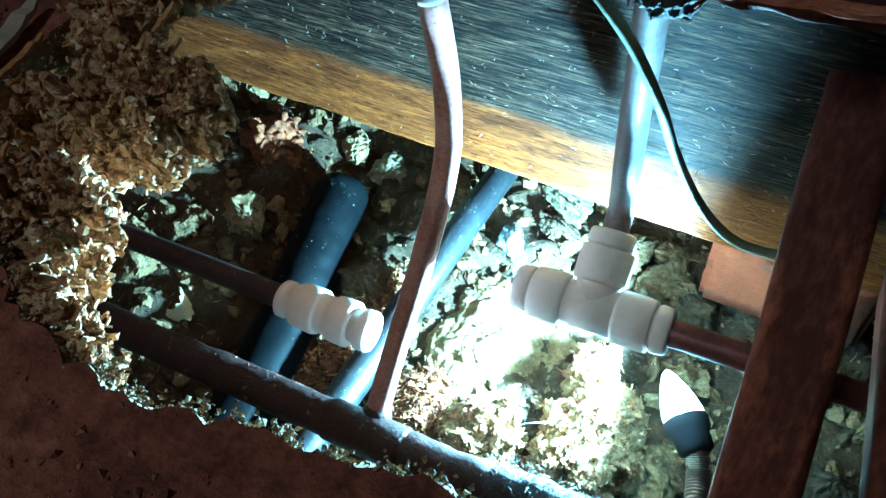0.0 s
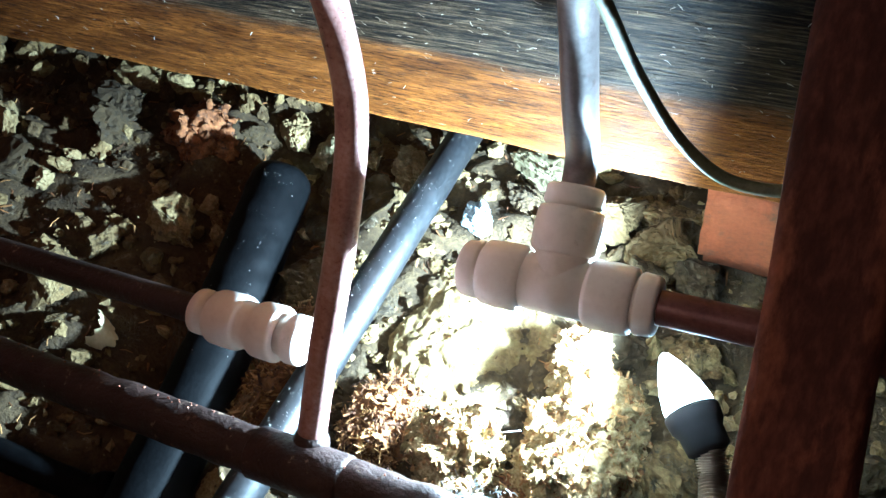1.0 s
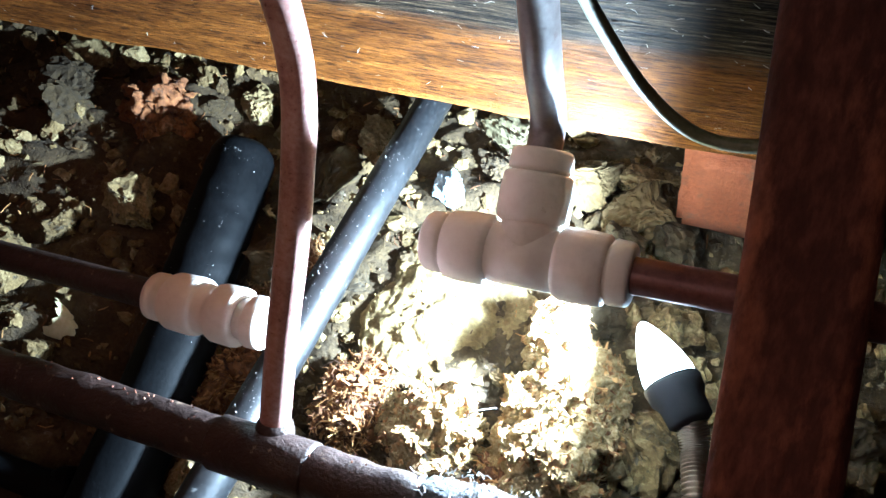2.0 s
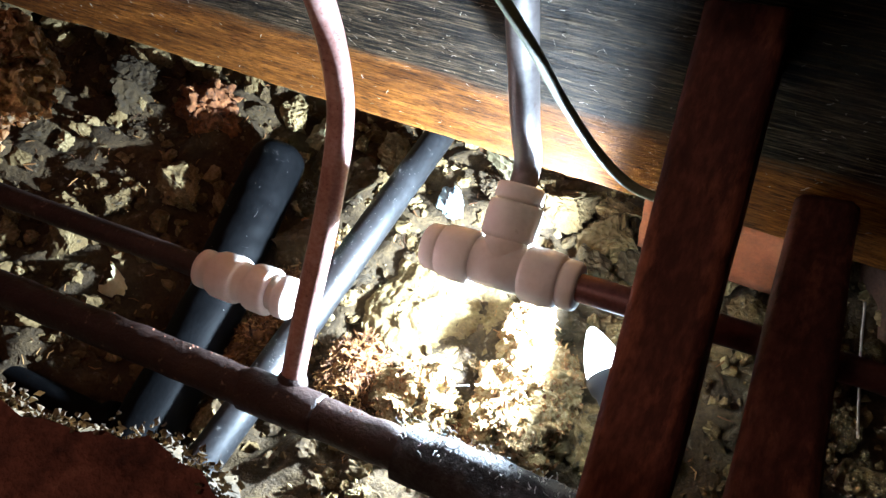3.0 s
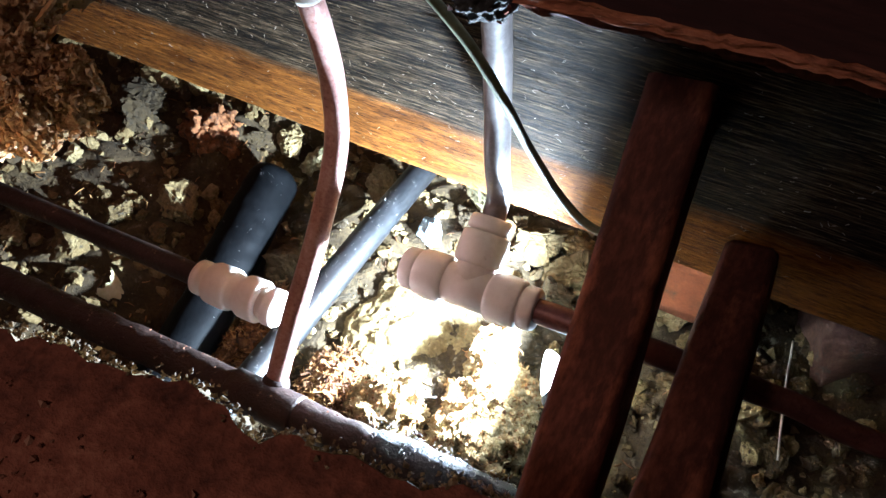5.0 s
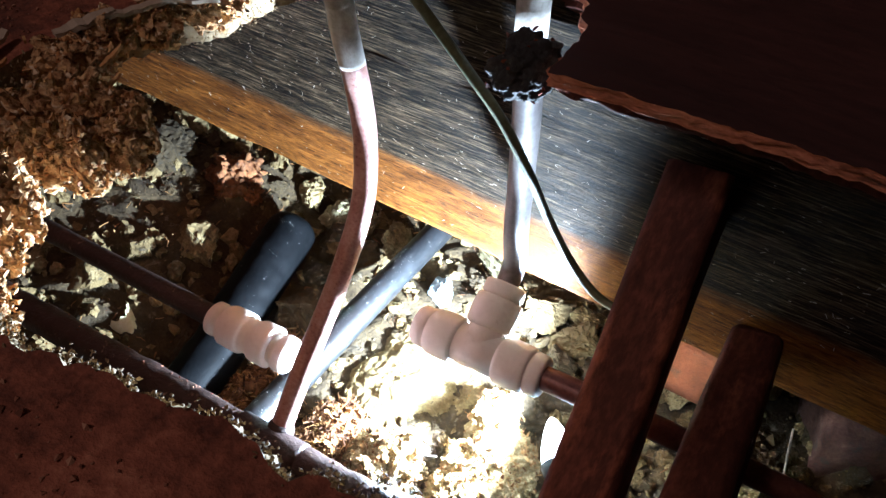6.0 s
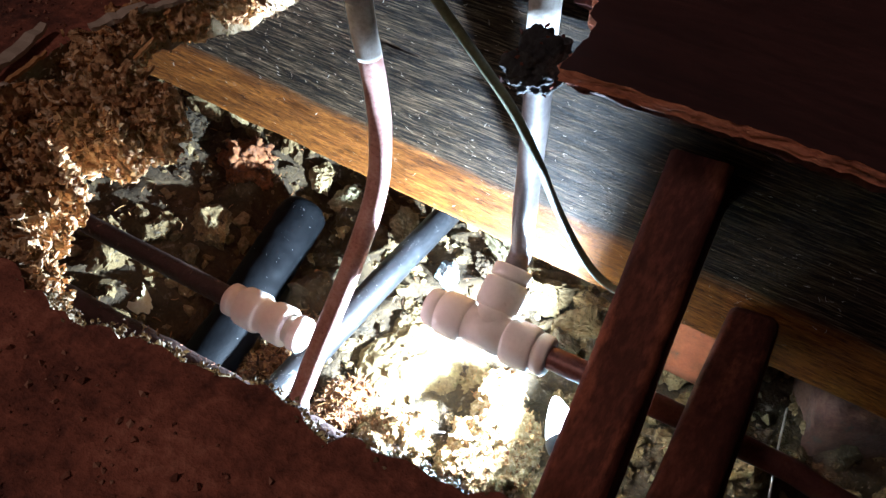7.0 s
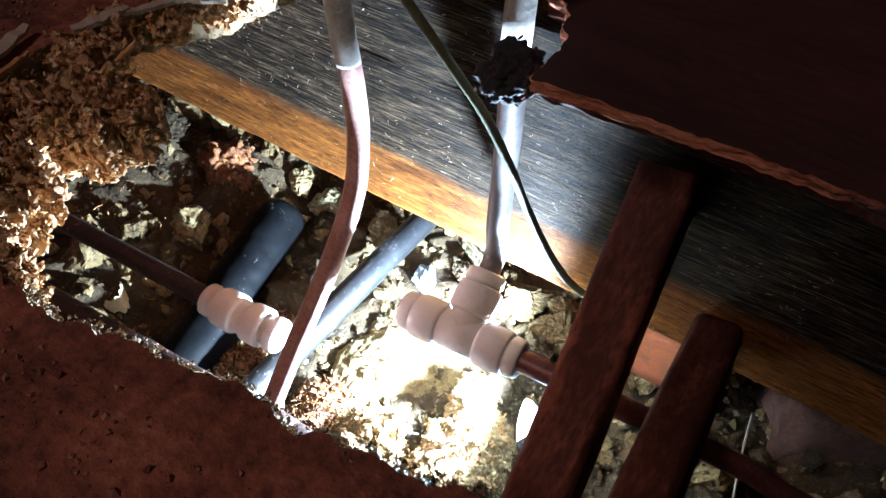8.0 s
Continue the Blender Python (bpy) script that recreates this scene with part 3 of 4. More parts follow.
HANGING = [
    ((-0.046, -0.098, 0.3430), (0.011, 0.011, 0.0163), 900, "crumbled dark chipboard fragment with splintered flakes"),
    ((-0.036, -0.085, 0.3400), (0.011, 0.011, 0.0175), 900, "crumbled brown chipboard fragment hanging at the torn edge"),
    ((-0.030, -0.073, 0.3400), (0.011, 0.011, 0.0175), 900, "crumbled brown chipboard fragment hanging at the torn edge"),
    ((-0.022, -0.063, 0.3410), (0.010, 0.010, 0.0163), 800, "crumbled pale brown chipboard fragment hanging at the torn edge"),
    ((-0.015, -0.063, 0.3390), (0.008, 0.008, 0.0125), 600, "crumbled pale chipboard fragment at the tip of the torn edge"),
    ((-0.014, -0.078, 0.3380), (0.009, 0.008, 0.0125), 700, "crumbled pale chipboard fragment with splintered flakes"),
    ((-0.024, -0.086, 0.3390), (0.009, 0.009, 0.0137), 700, "crumbled orange chipboard fragment at the torn edge"),
    ((-0.010, -0.056, 0.3380), (0.008, 0.008, 0.0125), 650, "crumbled pale chipboard fragment at the tip of the torn edge"),
    ((-0.005, -0.067, 0.3370), (0.007, 0.008, 0.0115), 600, "crumbled pale chipboard fragment at the tip of the torn edge"),
    ((-0.008, -0.079, 0.3370), (0.008, 0.007, 0.0115), 600, "crumbled pale chipboard fragment with splintered flakes"),
    ((-0.046, -0.052, 0.3470), (0.012, 0.012, 0.0125), 800, "torn yellowish chipboard layer beside the joist"),
    ((-0.052, -0.032, 0.3490), (0.010, 0.013, 0.0100), 700, "torn yellowish chipboard layer beside the joist"),
    ((-0.042, -0.010, 0.3500), (0.009, 0.012, 0.0075), 500, "thin torn chipboard layer over the joist"),
    ((-0.030, 0.012, 0.3500), (0.008, 0.012, 0.0063), 300, "thin torn chipboard layer over the joist"),
    ((-0.024, -0.117, 0.3440), (0.011, 0.010, 0.0137), 900, "crumbled orange chipboard fragment at the torn edge"),
    ((-0.014, -0.109, 0.3420), (0.010, 0.009, 0.0137), 800, "crumbled orange chipboard fragment hanging at the torn edge"),
    ((-0.005, -0.111, 0.3410), (0.008, 0.008, 0.0125), 700, "crumbled orange chipboard fragment hanging at the torn edge"),
    ((-0.006, -0.125, 0.3430), (0.009, 0.008, 0.0125), 700, "crumbled orange chipboard fragment at the torn edge"),
    ((0.004, -0.125, 0.3420), (0.007, 0.007, 0.0112), 600, "small crumbled chipboard fragment at the torn edge"),
    ((0.010, -0.137, 0.3450), (0.008, 0.007, 0.0100), 500, "small crumbled chipboard fragment at the torn edge"),
    ((0.022, -0.140, 0.3450), (0.008, 0.006, 0.0100), 450, "small crumbled chipboard fragment at the torn edge"),
    ((0.036, -0.146, 0.3470), (0.008, 0.005, 0.0075), 350, "small crumbled chipboard fragment at the torn edge"),
]
for i, (at, size, count, label) in enumerate(HANGING):
    crumbled("chipboard_fragment", at, size, 3 + 5 * i, count, label)


def splinter(a, b, width, thick, mat_, label, seed):
    rng = random.Random(seed)
    a, b = Vector(a), Vector(b)
    bm = bmesh.new()
    d = (b - a).normalized()
    s = d.cross(Vector((0.1, 0.2, 1))).normalized()
    n = d.cross(s)
    rings = []
    for i in range(9):
        u = i / 8
        w = width * (0.35 + 0.65 * math.sin(math.pi * min(1, u * 0.8 + 0.15))) / 2
        c = a.lerp(b, u) + s * rng.gauss(0, width * 0.06) + n * rng.gauss(0, thick * 0.3)
        rings.append([bm.verts.new(c + s * x * w * rng.uniform(.85, 1.1) + n * y * thick / 2) for x, y in ((-1, -1), (1, -1), (1, 1), (-1, 1))])
    for r0, r1 in zip(rings, rings[1:]):
        for j in range(4):
            bm.faces.new((r0[j], r0[(j + 1) % 4], r1[(j + 1) % 4], r1[j]))
    bm.faces.new(rings[0])
    bm.faces.new(rings[-1])
    return solo("wood_splinter", bm, mat_, label, "splinter", "wood splinters", smooth=False, at=tuple(a))


splinter((-0.056, -0.092, 0.3615), (-0.067, -0.060, 0.3615), 0.0062, 0.0018, M_FUZZ, "long pale splinter lying on the torn chipboard", 1)
splinter((-0.048, -0.092, 0.3600), (-0.053, -0.070, 0.3600), 0.0020, 0.0014, M_FLAKE, "thin orange splinter lying on the torn chipboard", 2)
splinter((-0.043, -0.106, 0.3595), (-0.047, -0.092, 0.3600), 0.0045, 0.0014, M_FUZZ, "short pale splinter lying on the torn chipboard", 6)
splinter((-0.053, -0.049, 0.3600), (-0.046, -0.025, 0.3605), 0.0062, 0.0020, M_FUZZ, "pale frayed strip of torn chipboard", 7)
splinter((-0.047, -0.029, 0.3605), (-0.034, -0.004, 0.3600), 0.0044, 0.0018, M_FUZZ, "pale frayed strip of torn chipboard", 8)
splinter((-0.037, -0.007, 0.3600), (-0.019, 0.006, 0.3595), 0.0034, 0.0016, M_FUZZ, "pale frayed strip of torn chipboard over the joist", 9)
splinter((-0.034, -0.046, 0.3500), (-0.031, -0.036, 0.3560), 0.0022, 0.0012, M_FLAKE, "orange splinter standing out of the torn edge", 10)
splinter((-0.022, -0.058, 0.3480), (-0.019, -0.048, 0.3540), 0.0020, 0.0012, M_FLAKE, "orange splinter standing out of the torn edge", 11)
splinter((-0.024, -0.056, 0.345), (-0.008, -0.048, 0.342), 0.0026, 0.0012, M_FUZZ, "pale splinter sticking out of the torn edge", 3)
splinter((-0.012, -0.1155, 0.351), (0.0065, -0.1065, 0.340), 0.0012, 0.0008, M_FUZZ, "thin pale splinter sticking out of the torn edge", 4)
splinter((-0.020, -0.125, 0.357), (-0.0255, -0.108, 0.3585), 0.0018, 0.0012, M_FLAKE, "thin orange splinter lying on chipboard crumbs", 5)

# ---- dark floorboard over the joist, with a tongue in front of the grey pipe ----
board = thing("floorboard", (0.6, 0.4, 0.354), "dark stained floorboard with a raw broken front edge", "floor", kind="structure")
FRONT = [(-0.018, 0.118), (0.020, 0.112), (0.060, 0.100), (0.084, 0.094), (0.108, 0.086), (0.1215, 0.060), (0.1225, 0.0265), (0.168, 0.0300), (0.25, 0.0325), (1.0, 0.060)]
bedge = ragged(FRONT, 0.003, 0.003, 9.0)
face, rim = slab(bedge, [(1.99, 0.060), (1.99, 2.09), (-1.99, 2.09), (-1.99, 0.118)], 0.3600, 0.3655, 0.0022)
part("sheet", face, M_BOARD, board, smooth=False)
part("front_edge", rim, M_BOARDEDGE, board, "raw reddish broken wood edge")
under = thing("under_board", (0.6, 0.4, 0.354), "dark sooty board under the floorboard", "floor", kind="structure")
uedge = ragged([(x, y + (0.007 if y < 0.08 else 0.004)) for x, y in FRONT], 0.004, 0.003, 4.0)
face, rim = slab(uedge, [(1.99, 0.067), (1.99, 2.09), (-1.99, 2.09), (-1.99, 0.122)], 0.3524, 0.3596, 0.003)
part("sheet", face, M_BOARD, under, smooth=False)
part("front_edge", rim, M_DARKWOOD, under)
crumbled("dark_fragment", (0.1085, 0.036, 0.358), (0.011, 0.016, 0.010), 61, 60, "dark sooty clump of broken board before the pipe", M_RAG, M_DARKWOOD, 0.08)

# ---- pipes ----
FLOOR_Z = 0.356


def copper_riser():
    t = thing("copper_pipe", (0.012, -0.055, 0.105), "bent tarnished copper pipe rising from a soldered joint", "pipe")
    path = spline([(0.0120, -0.0540, 0.108), (0.0135, -0.0210, 0.150), (0.0160, 0.0160, 0.1955), (0.0168, 0.0415, 0.2345), (0.0135, 0.0525, 0.266),
                   (0.0112, 0.0540, 0.294), (0.0112, 0.0505, 0.318)], 12)
    part("pipe", tube(bmesh.new(), path, 0.0064, 24, 0.02), M_COPPER, t)
    part("upper_pipe", tube(bmesh.new(), spline([(0.0112, 0.0507, 0.316), (0.0085, 0.0490, 0.346), (0.0090, 0.047, 0.40), (0.010, 0.044, 0.80)], 12), 0.0066, 24, 0.03), M_DUSTPIPE, t,
         "grey dust-coated upper length")
    part("solder_joint", lathe(bmesh.new(), (0.0120, -0.0555, 0.106), (0.03, 0.61, 0.79), [(0, 0.0065), (0.002, 0.0086), (0.017, 0.0084), (0.020, 0.0076), (0.022, 0.0066)], 24), M_OLDCOPPER, t,
         "dirty solder collar")


def low_pipe():
    t = thing("water_pipe", (-0.2, -0.060, 0.09), "dirty brown copper pipe running under the hole", "pipe")
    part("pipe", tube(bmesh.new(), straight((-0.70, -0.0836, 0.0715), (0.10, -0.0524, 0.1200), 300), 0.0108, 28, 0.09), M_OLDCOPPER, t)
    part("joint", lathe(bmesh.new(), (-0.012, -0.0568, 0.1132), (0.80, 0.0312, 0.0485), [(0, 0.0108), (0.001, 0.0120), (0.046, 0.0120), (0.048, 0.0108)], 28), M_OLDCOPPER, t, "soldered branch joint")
    fl = Flakes()
    rng = random.Random(31)
    for _ in range(60):
        x = rng.uniform(-0.26, 0.09)
        w = rng.gauss(0.75, 0.30)
        fl.chip((x, -0.0563 + 0.039 * x + 0.0112 * math.sin(w), 0.1139 + 0.0606 * x + 0.0112 * math.cos(w)), rng.uniform(0.0003, 0.0010), rng)
    stuff("grit", fl, M_GRIT, "dust and grit along the pipe", "grit", t)
    lag = thing("pipe_lagging", (0.2, -0.056, 0.085), "sooty black pipe lagging with white lint on top", "pipe lagging")
    part("sleeve", tube(bmesh.new(), straight((0.084, -0.0530, 0.1190), (0.9, -0.040, 0.135), 90), lambda u: 0.0135 + 0.003 * min(1, u * 14), 24, 0.30), M_RAG, lag)
    fl = Flakes()
    for _ in range(200):
        x = 0.080 + 0.12 * rng.random() ** 1.2
        w = rng.gauss(0.55, 0.32)
        r = 0.0160 + rng.random() * 0.004
        fl.add((x, -0.0530 + 0.016 * (x - 0.084) + r * math.sin(w), 0.1190 + 0.02 * (x - 0.084) + r * math.cos(w)), (rng.gauss(0, 1), rng.gauss(0, 1), rng.gauss(0.4, 1)), rng.uniform(0.001, 0.004), 0.0005, 0.0003, rng.uniform(-.4, .4), rng)
    stuff("lint", fl, M_LINT, "matted white lint", "lint", lag)


def coupling():
    t = thing("brown_pipe", (-0.35, -0.008, 0.112), "dull brown water pipe ending in a push-fit coupling", "pipe")
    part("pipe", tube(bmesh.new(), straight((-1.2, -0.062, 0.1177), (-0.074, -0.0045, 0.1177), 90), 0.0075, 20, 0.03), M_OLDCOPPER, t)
    c = thing("pipe_coupling", (-0.050, -0.0032, 0.105), "off-white plastic push-fit straight pipe coupling", "pipe coupling")
    a, d = (-0.0816, -0.0049, 0.1177), (1, 0.051, 0)
    part("body", lathe(bmesh.new(), a, d, [(0.0105, 0.0098), (0.0108, 0.0126), (0.0114, 0.0130), (0.0135, 0.0140), (0.0250, 0.0143), (0.0275, 0.0140), (0.0285, 0.0135), (0.0288, 0.0124), (0.0300, 0.0121),
                                           (0.0345, 0.0118), (0.0360, 0.0122), (0.0375, 0.0136), (0.0390, 0.0141), (0.0485, 0.0143), (0.0502, 0.0140), (0.0508, 0.0134), (0.0509, 0.0098)], 44), M_WHITE, c)
    part("collet", lathe(bmesh.new(), a, d, [(0.0, 0.0078), (0.0003, 0.0106), (0.0012, 0.0116), (0.0050, 0.0118), (0.0060, 0.0113), (0.0064, 0.0104), (0.0108, 0.0102)], 44), M_WHITE, c, "white release collar")
    part("collet", lathe(bmesh.new(), a, d, [(0.0500, 0.0098), (0.0555, 0.0100), (0.0557, 0.0120), (0.0570, 0.0125), (0.0625, 0.0124), (0.0638, 0.0117), (0.0642, 0.0080)], 44), M_WHITE, c, "white release collar")


def tee():
    t = thing("pipe_tee", (0.1, 0.03, 0.164), "off-white plastic push-fit tee fitting joining three pipes", "pipe fitting")
    c = Vector((0.0985, 0.0345, 0.1715))
    d = Vector((1, 0.02, 0.095)).normalized()
    up = Vector((-0.09, 0.82, 0.56))
    up = (up - d * up.dot(d)).normalized()
    arm = [(0.0, 0.0112), (0.0125, 0.0112), (0.0135, 0.0128), (0.0150, 0.0136), (0.0235, 0.0137), (0.0300, 0.0131), (0.0308, 0.0126), (0.0312, 0.0117)]
    ring = [(0.0306, 0.0100), (0.0319, 0.0104), (0.0322, 0.0116), (0.0332, 0.0121), (0.0388, 0.0117), (0.0400, 0.0108), (0.0402, 0.0070)]
    core = bmesh.new()
    lathe(core, c - d * 0.017, d, [(0, 0.0116), (0.034, 0.0116)], 40)
    lathe(core, c, up, [(0, 0.0110), (0.0110, 0.0110), (0.0135, 0.0116)], 40)
    part("body", core, M_WHITE, t)
    for w in (d, -d, up):
        part("socket", lathe(bmesh.new(), c + w * 0.0, w, arm[1:], 44, 22, 0.00012), M_WHITE, t)
        part("collet", lathe(bmesh.new(), c, w, ring, 40), M_WHITE, t, "white release collar")
    # pipe stub to the right, copper beyond
    s = thing("red_pipe", (0.4, 0.045, 0.17), "reddish copper pipe leading off from the tee", "pipe")
    part("pipe", tube(bmesh.new(), spline([c + d * 0.030, c + d * 0.050, (0.200, 0.0400, 0.1745), (0.2646, 0.0580, 0.152), (0.40, 0.09, 0.115), (1.0, 0.22, 0.07)], 14), 0.0068, 22, 0.02), M_REDCOPPER, s)
    g = thing("grey_riser", (c.x, 0.06, 0.2), "dull grey water pipe rising from the tee", "pipe")
    e = c + up * 0.034
    path = spline([e, e + up * 0.016 + Vector((0, 0, 0.003)), (0.0958, 0.0715, 0.232), (0.0950, 0.0725, 0.268), (0.0960, 0.0690, 0.308), (0.0962, 0.0645, 0.352)], 12)
    part("pipe", tube(bmesh.new(), path, 0.0067, 26, 0.015), M_GREYPIPE, g)
    part("upper_pipe", tube(bmesh.new(), straight((0.0962, 0.0646, 0.350), (0.095, 0.058, 0.85), 30), 0.0069, 24, 0.05), M_DUSTPIPE, g, "dusty upper length above the floor")


def black_pipes():
    t = thing("insulated_pipe", (-0.12, 0.0, 0.035), "thick black foam pipe insulation, cut open at its end", "pipe insulation")
    part("foam", tube(bmesh.new(), spline([(-0.030, -0.48, 0.036), (-0.103, -0.046, 0.041), (-0.1222, 0.050, 0.0500), (-0.1392, 0.132, 0.0580)], 30), lambda u: 0.0212 - (0.0030 if u > 0.995 else 0.0011 if u > 0.985 else 0), 32, 0.04), M_BLACK, t)
    t = thing("black_pipe", (-0.03, 0.0, 0.06), "glossy black water pipe passing under the joist", "pipe")
    part("pipe", tube(bmesh.new(), spline([(-0.056, -0.45, 0.048), (-0.0411, -0.0502, 0.0522), (-0.0359, 0.120, 0.0564), (-0.031, 0.27, 0.058), (-0.020, 0.60, 0.060)], 24), 0.0114, 28, 0.02), M_BLACKPIPE, t)
    fl = Flakes()
    rng = random.Random(77)
    for _ in range(320):
        u = rng.uniform(-0.06, 0.16)
        w = rng.gauss(-0.3, 0.6)
        x = -0.0396 + 0.0306 * u
        fl.chip((x + 0.0114 * math.sin(w), u, 0.0534 + 0.0247 * u + 0.0114 * math.cos(w)), rng.uniform(0.0002, 0.0005), rng)
    for _ in range(110):
        u = 0.12 - 0.13 * rng.random() ** 2
        w = rng.gauss(0.2, 0.7)
        x = -0.1222 - 0.207 * (u - 0.050)
        fl.chip((x + 0.0211 * math.sin(w), u, 0.0500 + 0.0976 * (u - 0.050) + 0.0211 * math.cos(w)), rng.uniform(0.0002, 0.0005), rng)
    stuff("pipe_grit", fl, M_LINT, "pale dust specks on the black pipes", "grit")
    t = thing("small_black_pipe", (-0.18, -0.09, 0.03), "thin black pipe lying on the ground", "pipe")
    part("pipe", tube(bmesh.new(), spline([(-0.9, -0.12, 0.045), (-0.20, -0.100, 0.045), (-0.118, -0.090, 0.043)], 16), 0.0085, 18, 0.03), M_BLACK, t)


def cable():
    t = thing("cable", (0.10, 0.04, 0.3), "thin olive-grey electric cable hanging before the joist", "cable")
    path = spline([(0.014, 0.004, 0.47), (0.036, 0.019, 0.415), (0.0625, 0.0290, 0.376), (0.0855, 0.0350, 0.346), (0.0985, 0.0405, 0.325), (0.1100, 0.0475, 0.297), (0.1180, 0.0580, 0.265),
                   (0.1315, 0.0665, 0.2325), (0.150, 0.0670, 0.2165), (0.172, 0.0665, 0.2185), (0.192, 0.074, 0.226)], 12)
    part("sheath", tube(bmesh.new(), path, 0.0023, 14, 0.03), M_CABLE, t)


copper_riser()
low_pipe()
coupling()
tee()
black_pipes()
cable()

# ---- herringbone struts between the joists ----
def lump(centre, size, seed):
    """A crumbling lump with a pitted, uneven skin."""
    bm = bmesh.new()
    bmesh.ops.create_icosphere(bm, subdivisions=5, radius=1)
    for v in bm.verts:
        d = v.co.normalized()
        k = 1 + 0.34 * noise.fractal(d * 1.8 + Vector((seed, 0, 0)), 0.9, 2.0, 3)
        v.co = Vector(centre) + Vector([a * b * k for a, b in zip(d, size)])
        v.co += crumble(v.co, seed, 190, 0.0045)
    return bm


def strut(name, a, b, label, twist=0.0, wide=0.028, deep=0.040):
    t = thing(name, b, label, "strut", "struts between the joists")
    part("timber", beam(a, b, (1, 0, twist), wide, deep, 60), M_DARKWOOD, t)
    return t


strut("strut", (0.1757, 0.088, 0.294), (0.2145, -0.283, 0.055), "dark red-brown diagonal timber strut between the joists", 0.04)
strut("strut", (0.2265, 0.088, 0.203), (0.2350, -0.283, 0.306), "dark red-brown diagonal timber strut beside the torch", 0.22, 0.024, 0.032)


# ---- torch ----
def torch():
    t = thing("torch", (0.17, 0.04, 0.05), "switched-on black torch on a ribbed metal gooseneck, shining sideways", "torch")
    back = TORCH - TORCH_WAY * 0.016
    part("head", lathe(bmesh.new(), back, TORCH_WAY, [(0, 0.0065), (0.002, 0.0095), (0.010, 0.0100), (0.013, 0.0118), (0.0185, 0.0126), (0.020, 0.0122), (0.0198, 0.0095)], 36), M_TORCH, t)
    part("bulb", lathe(bmesh.new(), TORCH + TORCH_WAY * 0.002, TORCH_WAY, [(0, 0.0112), (0.006, 0.0112), (0.013, 0.0098), (0.020, 0.0074), (0.026, 0.0048), (0.030, 0.0026), (0.0315, 0.0008)], 36), M_GLOW, t, "glowing white frosted bulb")
    neck = spline([back + TORCH_WAY * 0.002, (0.1745, 0.012, 0.094), (0.1790, -0.006, 0.094), (0.188, -0.032, 0.090), (0.201, -0.068, 0.080), (0.235, -0.14, 0.050)], 60)
    n = len(neck)
    part("gooseneck", tube(bmesh.new(), neck, lambda u: 0.0058 + 0.0010 * math.sin(u * n * 1.05), 18), M_NECK, t, "ribbed metal gooseneck")


torch()

# ---- bricks ----
solo("brick", block((0.1865, 0.262, 0.076), (0.1025, 0.205, 0.066), 0.0, 0.0008), M_BRICK, "clean orange clay brick end under the joist", "brick", "bricks", at=(0.1865, 0.262, 0.043))
solo("brick", block((0.332, 0.224, 0.030), (0.105, 0.065, 0.060), 0.42, 0.003), M_PALEBRICK, "worn pinkish brick half sunk in rubble", "brick", "bricks", at=(0.345, 0.236, 0.002))
solo("brick_fragment", lump((-0.222, 0.150, 0.054), (0.027, 0.023, 0.026), 8), M_OLDBRICK, "crumbling rusty-brown brick lump in the rubble", "brick", at=(-0.222, 0.150, 0.03))

# ---- single stones that stand out ----
STONES = [
    ((-0.004, 0.157, 0.036), (0.012, 0.014, 0.011), M_BLUE, "blue-grey slate stone with fine layers"),
    ((0.016, 0.212, 0.036), (0.046, 0.018, 0.012), M_PALE, "flat pale yellowish stone under the joist"),
    ((0.024, 0.184, 0.030), (0.028, 0.014, 0.014), M_EARTH, "dark angular stone beside a pale slab"),
    ((0.074, 0.188, 0.034), (0.030, 0.022, 0.020), M_STONE, "rough grey-brown stone behind the tee"),
    ((0.114, 0.172, 0.032), (0.026, 0.024, 0.022), M_STONE, "crumbly grey stone beside the orange brick"),
    ((0.022, 0.160, 0.016), (0.014, 0.012, 0.010), M_PALE, "small pale stone in the rubble"),
    ((-0.248, 0.066, 0.038), (0.024, 0.020, 0.018), M_STONE, "rough grey stone in the rubble"),
    ((-0.280, 0.150, 0.044), (0.028, 0.022, 0.020), M_STONE, "rough layered grey stone in the rubble"),
    ((-0.256, 0.004, 0.036), (0.011, 0.010, 0.010), M_PALE, "small pale stone beside the brown pipe"),
    ((-0.163, 0.181, 0.046), (0.019, 0.014, 0.014), M_STONE, "blocky pale-faced stone under the joist"),
    ((-0.041, 0.166, 0.056), (0.010, 0.008, 0.009), M_PALE, "small white-faced stone beside the black pipe"),
    ((-0.130, 0.175, 0.040), (0.020, 0.016, 0.014), M_PALE, "pale lime-crusted stone in the rubble"),
    ((-0.060, 0.180, 0.036), (0.024, 0.018, 0.014), M_PALE, "pale lime-crusted stone in the rubble"),
    ((-0.330, 0.100, 0.030), (0.040, 0.018, 0.012), M_STONE, "long flat grey stone in the rubble"),
]
for i, (at, size, m, label) in enumerate(STONES):
    solo("stone", rock(at, size, 100 + i, 5, 0.5), m, label, "stone", "rubble stones", at=at, smooth=False)

